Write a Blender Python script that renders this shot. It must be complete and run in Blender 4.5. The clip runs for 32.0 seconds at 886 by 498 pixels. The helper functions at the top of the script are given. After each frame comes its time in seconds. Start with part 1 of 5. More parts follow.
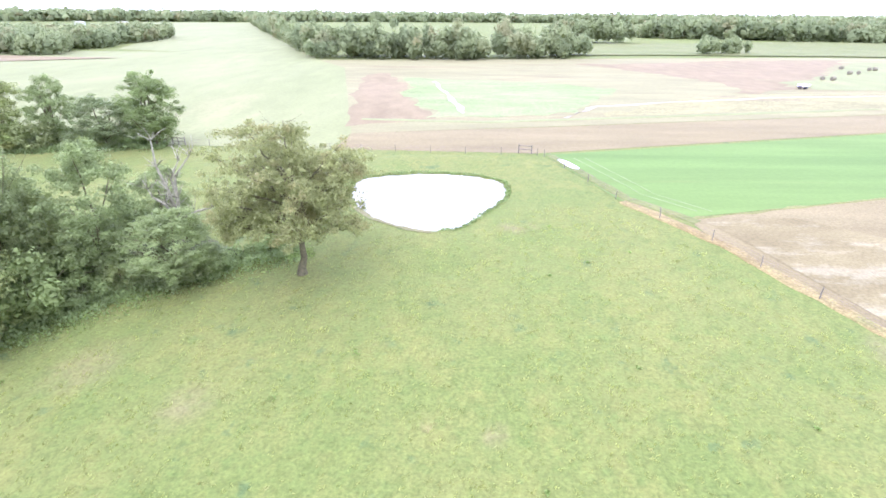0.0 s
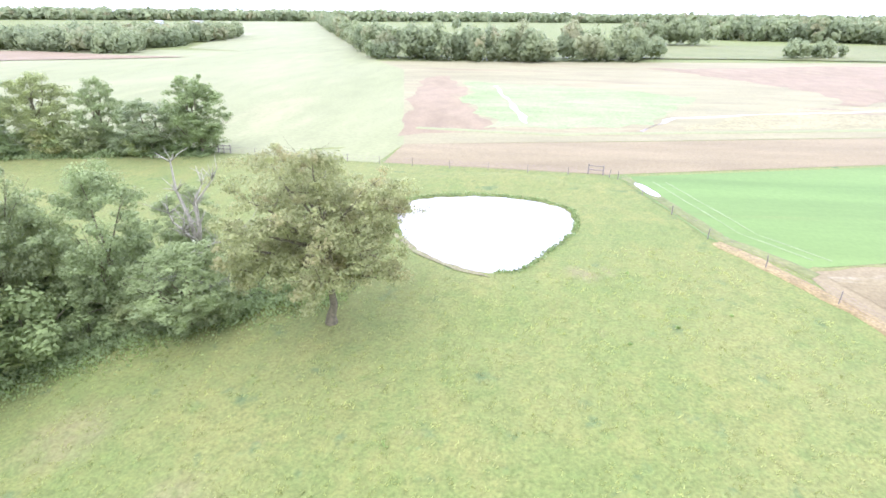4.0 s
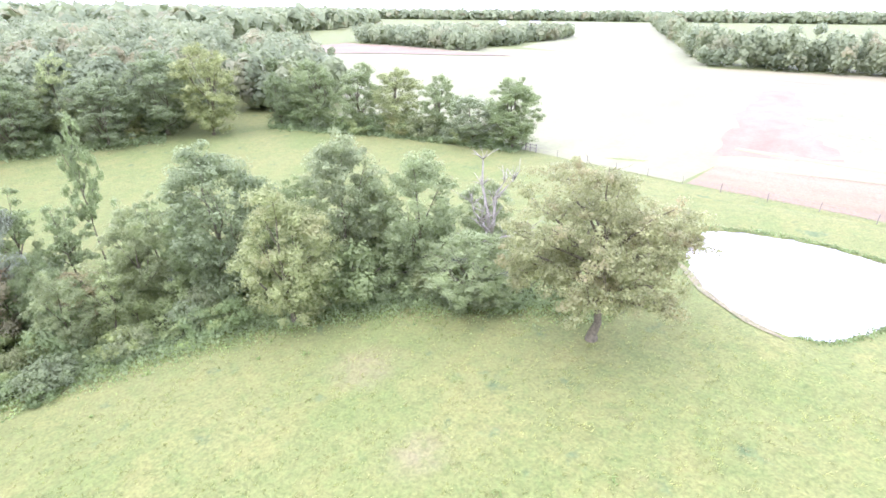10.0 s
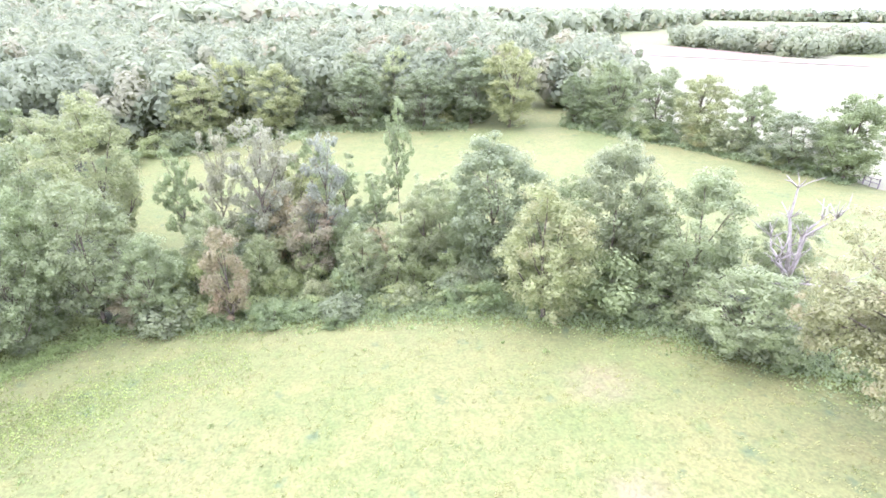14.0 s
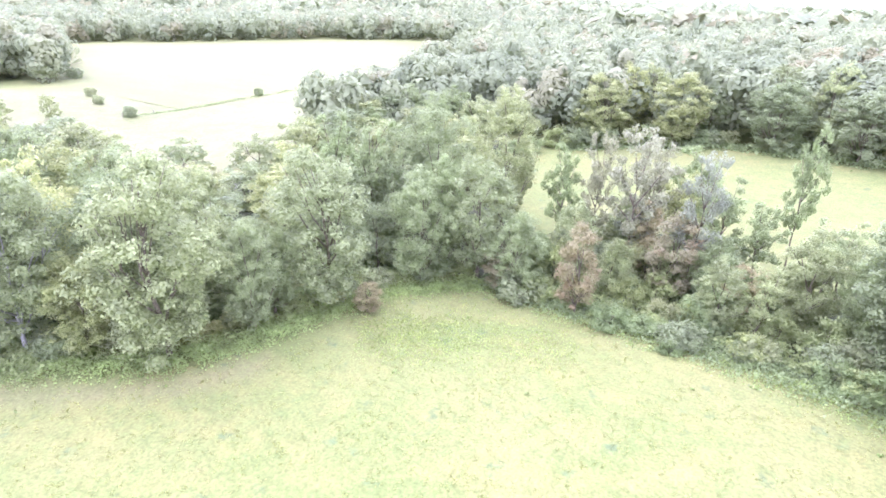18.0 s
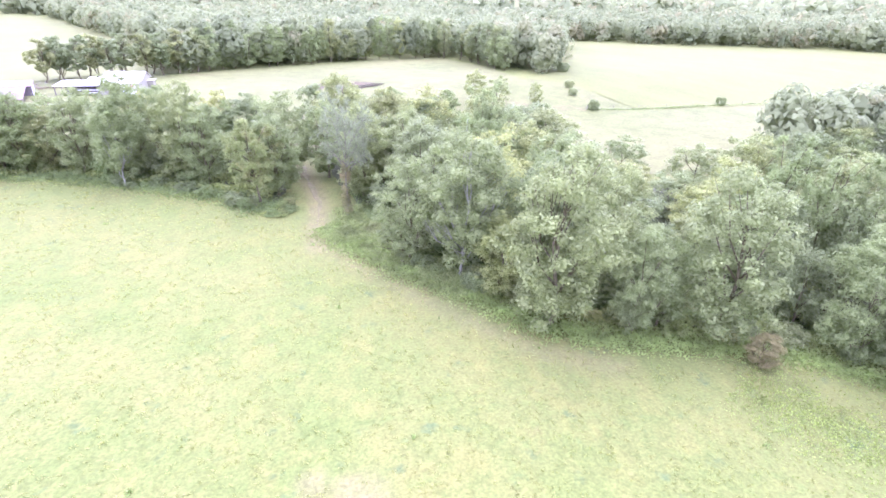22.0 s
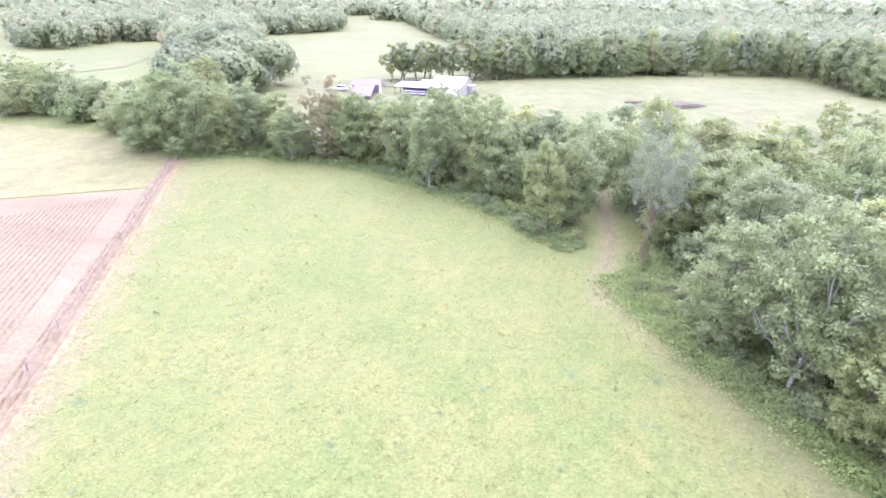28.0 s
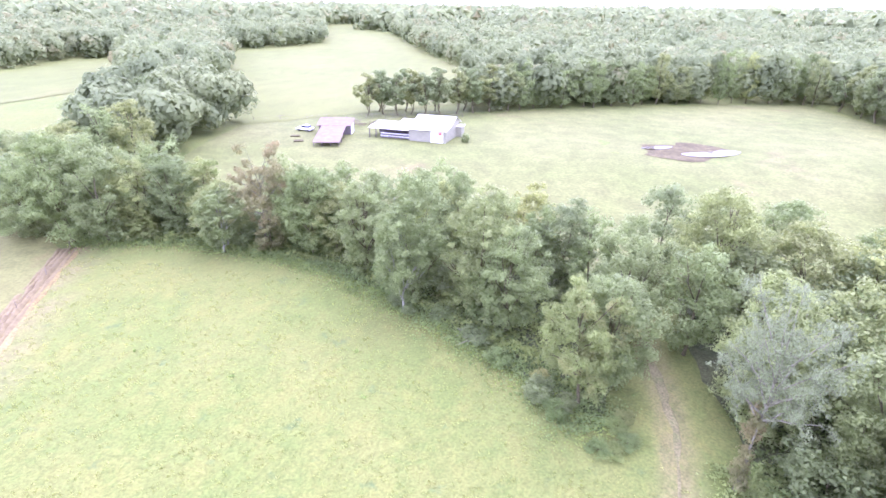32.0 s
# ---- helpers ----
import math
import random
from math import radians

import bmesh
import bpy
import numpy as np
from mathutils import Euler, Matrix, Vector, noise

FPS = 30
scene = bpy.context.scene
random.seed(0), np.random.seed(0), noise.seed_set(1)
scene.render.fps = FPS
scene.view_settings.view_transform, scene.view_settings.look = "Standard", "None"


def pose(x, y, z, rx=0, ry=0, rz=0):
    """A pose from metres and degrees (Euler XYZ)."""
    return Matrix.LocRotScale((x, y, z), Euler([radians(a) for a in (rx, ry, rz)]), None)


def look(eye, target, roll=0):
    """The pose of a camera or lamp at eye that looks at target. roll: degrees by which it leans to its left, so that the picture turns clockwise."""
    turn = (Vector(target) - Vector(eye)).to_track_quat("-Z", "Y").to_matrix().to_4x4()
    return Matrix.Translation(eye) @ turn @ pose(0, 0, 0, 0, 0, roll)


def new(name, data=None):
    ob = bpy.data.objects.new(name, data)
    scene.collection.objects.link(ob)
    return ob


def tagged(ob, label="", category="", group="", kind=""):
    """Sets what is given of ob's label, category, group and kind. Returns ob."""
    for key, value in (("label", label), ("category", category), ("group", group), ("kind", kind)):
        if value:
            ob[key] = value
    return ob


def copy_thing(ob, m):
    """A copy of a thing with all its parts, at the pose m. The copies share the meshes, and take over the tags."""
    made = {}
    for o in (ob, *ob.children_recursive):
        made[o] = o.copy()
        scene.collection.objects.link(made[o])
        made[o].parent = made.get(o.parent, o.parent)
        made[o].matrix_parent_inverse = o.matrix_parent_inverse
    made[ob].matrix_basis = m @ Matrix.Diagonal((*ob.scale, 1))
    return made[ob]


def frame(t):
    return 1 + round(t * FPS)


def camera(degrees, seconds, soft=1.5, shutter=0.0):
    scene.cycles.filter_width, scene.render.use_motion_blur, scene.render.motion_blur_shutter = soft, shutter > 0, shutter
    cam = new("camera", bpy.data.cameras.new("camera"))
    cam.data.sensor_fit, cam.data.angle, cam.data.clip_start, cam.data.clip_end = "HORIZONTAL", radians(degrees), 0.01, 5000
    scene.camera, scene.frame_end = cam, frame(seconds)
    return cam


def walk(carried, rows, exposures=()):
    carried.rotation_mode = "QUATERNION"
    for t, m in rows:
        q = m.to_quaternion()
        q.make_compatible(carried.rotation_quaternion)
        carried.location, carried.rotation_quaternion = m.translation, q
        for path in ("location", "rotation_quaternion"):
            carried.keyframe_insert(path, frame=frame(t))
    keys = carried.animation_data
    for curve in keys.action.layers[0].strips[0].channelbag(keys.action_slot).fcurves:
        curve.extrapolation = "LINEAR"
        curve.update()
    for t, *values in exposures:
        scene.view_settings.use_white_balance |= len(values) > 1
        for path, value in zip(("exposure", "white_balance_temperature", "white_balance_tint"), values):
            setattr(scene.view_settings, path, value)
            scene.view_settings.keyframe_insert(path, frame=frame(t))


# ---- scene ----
cam = camera(79.4, 32.0, soft=1.6)
# seconds, eye in metres, turn in degrees
PATH = [
    (0, 0.00, 0.00, 25.00, 66.15, -0.45, 0.00),
    (0.5, -0.01, 3.08, 24.96, 66.14, -0.41, -0.03),
    (1, -0.03, 5.88, 24.97, 66.15, -0.40, -0.01),
    (1.5, -0.06, 8.06, 24.98, 66.12, -0.36, -0.04),
    (2, -0.13, 9.27, 25.10, 66.12, -0.36, -0.06),
    (2.5, -0.20, 9.74, 25.19, 66.12, -0.34, -0.09),
    (3, -0.25, 9.69, 25.26, 66.10, -0.36, 0.51),
    (3.5, -0.32, 9.73, 25.31, 66.06, -0.43, 3.44),
    (5.5, -0.37, 9.43, 25.60, 66.15, -0.67, 12.11),
    (6, -0.33, 9.39, 25.77, 66.09, -0.62, 14.16),
    (6.5, -0.28, 9.39, 25.90, 66.05, -0.57, 16.59),
    (7, -0.25, 9.43, 26.01, 66.01, -0.53, 19.27),
    (7.5, -0.24, 9.47, 26.12, 65.95, -0.49, 22.51),
    (8, -0.22, 9.48, 26.25, 65.87, -0.43, 25.65),
    (8.5, -0.20, 9.48, 26.37, 65.84, -0.40, 28.69),
    (9, -0.17, 9.47, 26.47, 65.82, -0.37, 31.83),
    (9.5, -0.15, 9.47, 26.54, 65.81, -0.35, 35.01),
    (10, -0.15, 9.48, 26.61, 65.82, -0.34, 38.23),
    (10.5, -0.17, 9.51, 26.66, 65.81, -0.24, 41.44),
    (11, -0.20, 9.53, 26.69, 65.81, -0.23, 44.77),
    (11.5, -0.23, 9.54, 26.70, 65.84, -0.22, 48.32),
    (12, -0.28, 9.58, 26.67, 65.85, -0.25, 52.11),
    (12.5, -0.35, 9.64, 26.63, 65.84, -0.17, 56.01),
    (13, -0.40, 9.69, 26.59, 65.82, -0.15, 60.01),
    (13.5, -0.43, 9.72, 26.57, 65.79, -0.16, 64.13),
    (14, -0.43, 9.71, 26.58, 65.74, -0.16, 68.45),
    (14.5, -0.39, 9.66, 26.62, 65.70, -0.18, 72.95),
    (16.5, 0.62, 9.88, 27.29, 65.68, -0.36, 92.65),
    (17, 0.61, 9.85, 27.35, 65.72, -0.39, 97.90),
    (17.5, 0.56, 9.83, 27.36, 65.74, -0.40, 103.45),
    (18, 0.49, 9.83, 27.32, 65.77, -0.42, 109.14),
    (18.5, 0.45, 9.86, 27.29, 65.77, -0.50, 114.63),
    (19, 0.46, 9.90, 27.29, 65.82, -0.49, 119.59),
    (19.5, 0.48, 9.95, 27.31, 65.78, -0.55, 124.56),
    (20, 0.49, 10.02, 27.35, 65.75, -0.67, 129.87),
    (20.5, 0.48, 10.09, 27.39, 65.76, -0.71, 135.76),
    (21, 0.46, 10.16, 27.43, 65.68, -0.71, 141.97),
    (21.5, 0.45, 10.20, 27.46, 65.65, -0.71, 148.24),
    (22, 0.44, 10.20, 27.47, 65.62, -0.77, 154.74),
    (22.5, 0.43, 10.16, 27.45, 65.55, -0.84, 161.05),
    (23, 0.39, 10.06, 27.41, 65.56, -0.83, 167.27),
    (23.5, 0.33, 9.95, 27.37, 65.52, -0.82, 173.24),
    (24, 0.29, 9.90, 27.37, 65.50, -0.85, 176.16),
    (24.5, 0.27, 9.93, 27.41, 65.49, -0.84, 181.24),
    (25, 0.26, 10.00, 27.45, 65.49, -0.83, 184.88),
    (25.5, 0.26, 10.07, 27.47, 65.54, -0.83, 185.80),
    (27.5, 1.04, 3.52, 28.01, 65.83, -0.77, 185.53),
    (28, 1.08, 0.63, 28.27, 65.88, -0.76, 185.29),
    (28.5, 1.11, -2.62, 28.64, 65.93, -0.77, 185.14),
    (29, 1.21, -6.02, 29.14, 66.00, -0.83, 184.97),
    (29.5, 1.37, -9.58, 29.75, 66.05, -0.84, 184.83),
    (30, 1.64, -13.45, 30.36, 66.09, -0.85, 184.64),
    (30.5, 1.88, -17.29, 31.07, 66.12, -0.85, 184.48),
    (31, 2.15, -21.10, 31.80, 66.19, -0.87, 184.26),
    (31.5, 2.42, -24.91, 32.58, 66.26, -0.89, 184.08),
    (32, 2.69, -28.67, 33.42, 66.29, -0.87, 184.08),
]
walk(cam, [(t, pose(x, y, z, rx, ry, rz)) for t, x, y, z, rx, ry, rz in PATH],
     exposures=[(0.0, 1.82, 5250, 37), (6.0, 1.89, 5230, 40), (10.0, 2.15, 5170, 50), (14.0, 2.46, 5120, 58), (19.0, 2.56, 5110, 62), (25.0, 2.18, 5150, 59), (32.0, 2.26, 5130, 58)])

# ---- light: bright overcast ----
world = bpy.data.worlds.new("overcast_sky")
world.use_nodes = True
scene.world = world
wn, wl = world.node_tree.nodes, world.node_tree.links
sky = wn.new("ShaderNodeTexSky")
sky.sky_type = "NISHITA"
sky.sun_disc = False
sky.sun_elevation, sky.sun_rotation = radians(58), radians(200)
sky.air_density, sky.dust_density, sky.ozone_density = 1.0, 1.5, 1.0
cloud = wn.new("ShaderNodeMix")  # an even cloud cover over most of the clear sky
cloud.data_type = "RGBA"
cloud.inputs[0].default_value = 0.75
cloud.inputs[7].default_value = (9.0, 9.3, 10.0, 1)
wl.new(sky.outputs["Color"], cloud.inputs[6])
wl.new(cloud.outputs[2], wn["Background"].inputs["Color"])
wn["Background"].inputs["Strength"].default_value = 0.15
sun_data = bpy.data.lights.new("sun", "SUN")
sun_data.energy, sun_data.angle, sun_data.color = 0.5, radians(40), (1.0, 0.97, 0.92)
sun = new("sun", sun_data)
sun.matrix_world = look((-40, -110, 190), (0, 0, 0))


# ---- shape of the land ----
def smooth(u):
    u = np.clip(u, 0.0, 1.0)
    return u * u * (3 - 2 * u)


def hump(x, y, cx, cy, sx, sy):
    return np.exp(-((x - cx) / sx) ** 2 / 2 - ((y - cy) / sy) ** 2 / 2)


def closed_curve(points, fine=8):
    """A smooth closed line through a few corners."""
    out, n = [], len(points)
    for i in range(n):
        p = [np.array(points[(i + k - 1) % n], float) for k in range(4)]
        for j in range(fine):
            u = j / fine
            q = 0.5 * (2 * p[1] + (p[2] - p[0]) * u + (2 * p[0] - 5 * p[1] + 4 * p[2] - p[3]) * u ** 2 + (3 * p[1] - p[0] - 3 * p[2] + p[3]) * u ** 3)
            out.append((float(q[0]), float(q[1])))
    return out


POND = closed_curve([(-8.2, 60.2), (-4.2, 56.9), (-0.8, 55.9), (2.4, 57.2), (5.3, 61.9), (7.9, 66.6), (8.9, 71), (7.9, 75.6), (2.2, 78.6), (-4.6, 78.6), (-11.8, 75.5), (-11.8, 67)])
POND_MID = np.array((-1.6, 67.6))
SHORE = np.array(POND) - POND_MID
SHORE = np.column_stack([np.arctan2(SHORE[:, 1], SHORE[:, 0]), np.hypot(SHORE[:, 0], SHORE[:, 1])])
SHORE = SHORE[np.argsort(SHORE[:, 0])]


def from_shore(x, y):
    """About how many metres a point lies outside the pond's shore."""
    dx, dy = np.asarray(x, float) - POND_MID[0], np.asarray(y, float) - POND_MID[1]
    a = np.arctan2(dy, dx)
    d = np.hypot(dx, dy) - np.interp(a, SHORE[:, 0], SHORE[:, 1], period=2 * math.pi)
    return d + 0.12 * np.sin(17 * a) + 0.1 * np.sin(31 * a + 1) + 0.06 * np.sin(53 * a + 2)


def land(x, y):
    """Height of the ground: a creek hollow in the west, a rise to the north and to the south, hills far off."""
    x, y = np.asarray(x, float), np.asarray(y, float)
    z = 3.2 * smooth(y / 75) - 4.5 * hump(x, y, -70, -5, 30, 55)
    z = z + 1.3 * smooth((-y - 20) / 80) + 4.2 * smooth((-y - 95) / 60)
    d = from_shore(x, y)
    k = smooth((10 - d) / 8.5)
    z = z * (1 - k) + (2.62 + 0.03 * np.clip(d, 0, 3) - 0.25 * smooth((0.35 - d) / 1.0)) * k
    far = smooth((1.35 - np.hypot((x + 45.5) / 13.5, (y + 156) / 10.5)) / 0.3)
    z = z * (1 - far) + 5.15 * far
    r = np.hypot(x, y)
    return z + 22 * smooth((r - 250) / 900) * smooth((0.35 - y / np.maximum(r, 1)) / 0.5)


def inside(poly, x, y):
    """Which of the points lie in a polygon."""
    x, y = np.asarray(x, float), np.asarray(y, float)
    hit = np.zeros(x.shape, bool)
    for (ax, ay), (bx, by) in zip(poly, poly[1:] + poly[:1]):
        if ay != by:
            hit ^= ((ay > y) != (by > y)) & (x < (bx - ax) * (y - ay) / (by - ay) + ax)
    return hit


# ---- materials ----
def material(name, rough=0.9):
    m = bpy.data.materials.new(name)
    m.use_nodes = True
    b = m.node_tree.nodes["Principled BSDF"]
    b.inputs["Roughness"].default_value = rough
    b.inputs["Specular IOR Level"].default_value = 0.2
    return m, m.node_tree.nodes, m.node_tree.links, b


def noise_fac(n, l, scale, detail=4.0, stretch=None, rough=0.55):
    """A noise in world metres: features of about `scale` metres."""
    geo = n.new("ShaderNodeNewGeometry")
    mp = n.new("ShaderNodeMapping")
    mp.inputs["Scale"].default_value = stretch or (1, 1, 1)
    l.new(geo.outputs["Position"], mp.inputs["Vector"])
    t = n.new("ShaderNodeTexNoise")
    t.inputs["Scale"].default_value = 1.0 / scale
    t.inputs["Detail"].default_value = detail
    t.inputs["Roughness"].default_value = rough
    l.new(mp.outputs["Vector"], t.inputs["Vector"])
    return t.outputs["Fac"]


def streak_fac(n, l, scale, length, degrees, detail=4.0):
    """A noise drawn out along one direction of the ground, as wind lays grass."""
    geo = n.new("ShaderNodeNewGeometry")
    mp = n.new("ShaderNodeMapping")
    mp.vector_type = "TEXTURE"
    mp.inputs["Rotation"].default_value = (0, 0, radians(degrees))
    mp.inputs["Scale"].default_value = (length, 1, 1)
    l.new(geo.outputs["Position"], mp.inputs["Vector"])
    t = n.new("ShaderNodeTexNoise")
    t.inputs["Scale"].default_value = 1.0 / scale
    t.inputs["Detail"].default_value = detail
    t.inputs["Roughness"].default_value = 0.6
    t.inputs["Distortion"].default_value = 0.4
    l.new(mp.outputs["Vector"], t.inputs["Vector"])
    return t.outputs["Fac"]


def ramp(n, l, fac, *stops):
    r = n.new("ShaderNodeValToRGB")
    els = r.color_ramp.elements
    while len(els) < len(stops):
        els.new(0.5)
    for e, (p, c) in zip(els, stops):
        e.position, e.color = p, (*c, 1)
    l.new(fac, r.inputs["Fac"])
    return r.outputs["Color"]


def blend(n, l, fac, a, b, mode="MIX"):
    x = n.new("ShaderNodeMix")
    x.data_type, x.blend_type = "RGBA", mode
    for sock, v in ((x.inputs[0], fac), (x.inputs[6], a), (x.inputs[7], b)):
        if isinstance(v, (int, float)):
            sock.default_value = v
        elif isinstance(v, tuple):
            sock.default_value = (*v, 1)
        else:
            l.new(v, sock)
    return x.outputs[2]


def bump(n, l, b, fac, strength, distance):
    k = n.new("ShaderNodeBump")
    k.inputs["Strength"].default_value, k.inputs["Distance"].default_value = strength, distance
    l.new(fac, k.inputs["Height"])
    l.new(k.outputs["Normal"], b.inputs["Normal"])


def soil_or_grass(name, low, high, patch, patch_at=0.6, sizes=(18, 2.2, 0.35), stretch=None, relief=0.12, mottle=0.35, grain_amount=0.28):
    """A field surface: two tones over broad drifts, patches of a third, and fine grain."""
    m, n, l, b = material(name, 0.95)
    big = noise_fac(n, l, sizes[0], 3, stretch)
    mid = noise_fac(n, l, sizes[1], 4, stretch)
    fine = noise_fac(n, l, sizes[2], 3)
    col = ramp(n, l, big, (0.35, low), (0.65, high))
    mask = ramp(n, l, noise_fac(n, l, sizes[0] * 0.6, 5, stretch, 0.7), (patch_at, (0, 0, 0)), (patch_at + 0.12, (1, 1, 1)))
    col = blend(n, l, mask, col, patch)
    dark = ramp(n, l, mid, (0.3, (1 - mottle,) * 3), (0.68, (1 + mottle * 0.5,) * 3))
    col = blend(n, l, 1.0, col, dark, "MULTIPLY")
    grain = ramp(n, l, fine, (0.3, (1 - grain_amount,) * 3), (0.7, (1 + grain_amount * 0.9,) * 3))
    col = blend(n, l, 1.0, col, grain, "MULTIPLY")
    l.new(col, b.inputs["Base Color"])
    bump(n, l, b, fine, 0.8, relief)
    return m


def pasture_material():
    """Grazed grass: yellowish drifts, greener tufts, dry tan spots and a fine grain."""
    m, n, l, b = material("pasture_grass", 0.95)
    col = ramp(n, l, noise_fac(n, l, 14, 3), (0.36, (0.125, 0.155, 0.0339)), (0.64, (0.153, 0.166, 0.0415)))
    yellow = ramp(n, l, noise_fac(n, l, 3.2, 5, (1, 0.6, 1), 0.65), (0.48, (0, 0, 0)), (0.66, (0.85,) * 3))
    col = blend(n, l, yellow, col, (0.166, 0.172, 0.0421))
    green = ramp(n, l, noise_fac(n, l, 1.5, 5, (1, 1.3, 1.7), 0.7), (0.48, (0, 0, 0)), (0.72, (0.7,) * 3))
    col = blend(n, l, green, col, (0.106, 0.147, 0.0315))
    tan = ramp(n, l, noise_fac(n, l, 5.5, 6, (0.8, 1, 2.3), 0.7), (0.65, (0, 0, 0)), (0.76, (0.7,) * 3))
    col = blend(n, l, tan, col, (0.195, 0.167, 0.0642))
    rank = ramp(n, l, noise_fac(n, l, 2.6, 4, (1, 1, 0.3), 0.6), (0.62, (0, 0, 0)), (0.72, (0.75,) * 3))
    col = blend(n, l, rank, col, (0.0791, 0.12, 0.038))
    worn = n.new("ShaderNodeAttribute")
    worn.attribute_name = "wear"
    thin = blend(n, l, 1.0, worn.outputs["Color"], ramp(n, l, noise_fac(n, l, 0.9, 4, None, 0.7), (0.28, (0.25,) * 3), (0.6, (1.1,) * 3)), "MULTIPLY")
    col = blend(n, l, thin, col, (0.2, 0.168, 0.072))
    fine = noise_fac(n, l, 0.25, 4, None, 0.65)
    grain = ramp(n, l, fine, (0.3, (0.72,) * 3), (0.7, (1.24,) * 3))
    col = blend(n, l, 1.0, col, grain, "MULTIPLY")
    laid = ramp(n, l, streak_fac(n, l, 0.7, 1.8, 56), (0.3, (0.86, 0.88, 0.82)), (0.52, (1.0, 1.0, 1.0)), (0.74, (1.09, 1.06, 1.0)))
    col = blend(n, l, 1.0, col, laid, "MULTIPLY")
    l.new(col, b.inputs["Base Color"])
    bump(n, l, b, fine, 0.8, 0.1)
    return m


def wear_at(x, y):
    """Where the pasture is trodden thin: the track, the cattle path by the wood, the verge of the tilled field, bare spots."""
    w = np.zeros(np.shape(x))
    for line, half, most in ((TRACK_LINE, 1.5, 0.6), (CATTLE_PATH, 1.3, 0.36), (VERGE, 1.9, 0.75)):
        for (ax, ay), (bx, by) in zip(line, line[1:]):
            d2 = (bx - ax) ** 2 + (by - ay) ** 2
            f = np.clip(((x - ax) * (bx - ax) + (y - ay) * (by - ay)) / d2, 0, 1)
            w = np.maximum(w, most * smooth(1.5 - np.hypot(x - ax - f * (bx - ax), y - ay - f * (by - ay)) / half))
    for cx, cy, r, most in BARE_SPOTS:
        w = np.maximum(w, most * smooth(1.4 - np.hypot(x - cx, y - cy) / r))
    return w


TRACK_LINE = [(-11.5, -50), (-13.2, -58), (-15.0, -64), (-15.9, -70), (-16.2, -77), (-17.2, -86)]
CATTLE_PATH = [(-12.5, -52), (-15.5, -43.5), (-18.5, -37.0), (-21.5, -30.5), (-26.0, -22.5), (-31.5, -18.5)]
VERGE = [(35.2, 34), (36.0, 15), (27.2, -6), (30.4, -16.7), (34.6, -26.2), (41.2, -45), (48.2, -65), (53.6, -79), (59.6, -95)]
BARE_SPOTS = [(-5.2, -13.2, 2.2, 0.7), (-3.0, -15.5, 1.2, 0.5), (-17.5, 29.0, 1.8, 0.55), (-27.0, 33.5, 2.6, 0.45), (8.0, 56.5, 1.2, 0.8), (-9.3, -4.0, 1.6, 0.5), (3.5, 26.0, 0.8, 0.6)]


def leaf_material(name, dark, light, turn=None):
    """Foliage: tone varies leaf by leaf, spray by spray and tree by tree; some light passes through."""
    m, n, l, b = material(name, 0.7)
    b.inputs["Specular IOR Level"].default_value = 0.12
    geo = n.new("ShaderNodeNewGeometry")
    info = n.new("ShaderNodeObjectInfo")
    low = tuple(0.45 * a + 0.55 * c for a, c in zip(dark, light))
    col = ramp(n, l, geo.outputs["Random Per Island"], (0.0, low), (0.8, light), (1.0, tuple(min(1, c * 1.1) for c in light)))
    spray = ramp(n, l, noise_fac(n, l, 1.6, 3), (0.3, (0.74,) * 3), (0.7, (1.22,) * 3))
    col = blend(n, l, 1.0, col, spray, "MULTIPLY")
    tree = ramp(n, l, info.outputs["Random"], (0.0, (0.84, 0.88, 0.76)), (0.5, (1, 1, 1)), (1.0, (1.2, 1.1, 0.9)))
    col = blend(n, l, 1.0, col, tree, "MULTIPLY")
    if turn:
        col = blend(n, l, ramp(n, l, noise_fac(n, l, 3.5, 3), (0.52, (0, 0, 0)), (0.68, (0.8,) * 3)), col, turn)
    l.new(col, b.inputs["Base Color"])
    t = n.new("ShaderNodeBsdfTranslucent")
    l.new(col, t.inputs["Color"])
    mix = n.new("ShaderNodeAddShader")  # a leaf reflects about as much as it lets through
    l.new(b.outputs["BSDF"], mix.inputs[0])
    l.new(t.outputs["BSDF"], mix.inputs[1])
    l.new(mix.outputs["Shader"], n["Material Output"].inputs["Surface"])
    return m


def woods_material(name, tones):
    """Far woods: each tree a tone of its own, by broad cells, with darker and lighter sprays."""
    m, n, l, b = material(name, 0.8)
    b.inputs["Specular IOR Level"].default_value = 0.04
    geo = n.new("ShaderNodeNewGeometry")
    v = n.new("ShaderNodeTexVoronoi")
    v.inputs["Scale"].default_value = 1 / 11.0
    l.new(geo.outputs["Position"], v.inputs["Vector"])
    sep = n.new("ShaderNodeSeparateColor")
    l.new(v.outputs["Color"], sep.inputs["Color"])
    col = ramp(n, l, sep.outputs[0], *tones)
    leaf = ramp(n, l, geo.outputs["Random Per Island"], (0.0, (0.9,) * 3), (1.0, (1.1,) * 3))
    col = blend(n, l, 1.0, col, leaf, "MULTIPLY")
    l.new(col, b.inputs["Base Color"])
    t = n.new("ShaderNodeBsdfTranslucent")
    l.new(col, t.inputs["Color"])
    add = n.new("ShaderNodeAddShader")
    l.new(b.outputs["BSDF"], add.inputs[0])
    l.new(t.outputs["BSDF"], add.inputs[1])
    l.new(add.outputs["Shader"], n["Material Output"].inputs["Surface"])
    return m


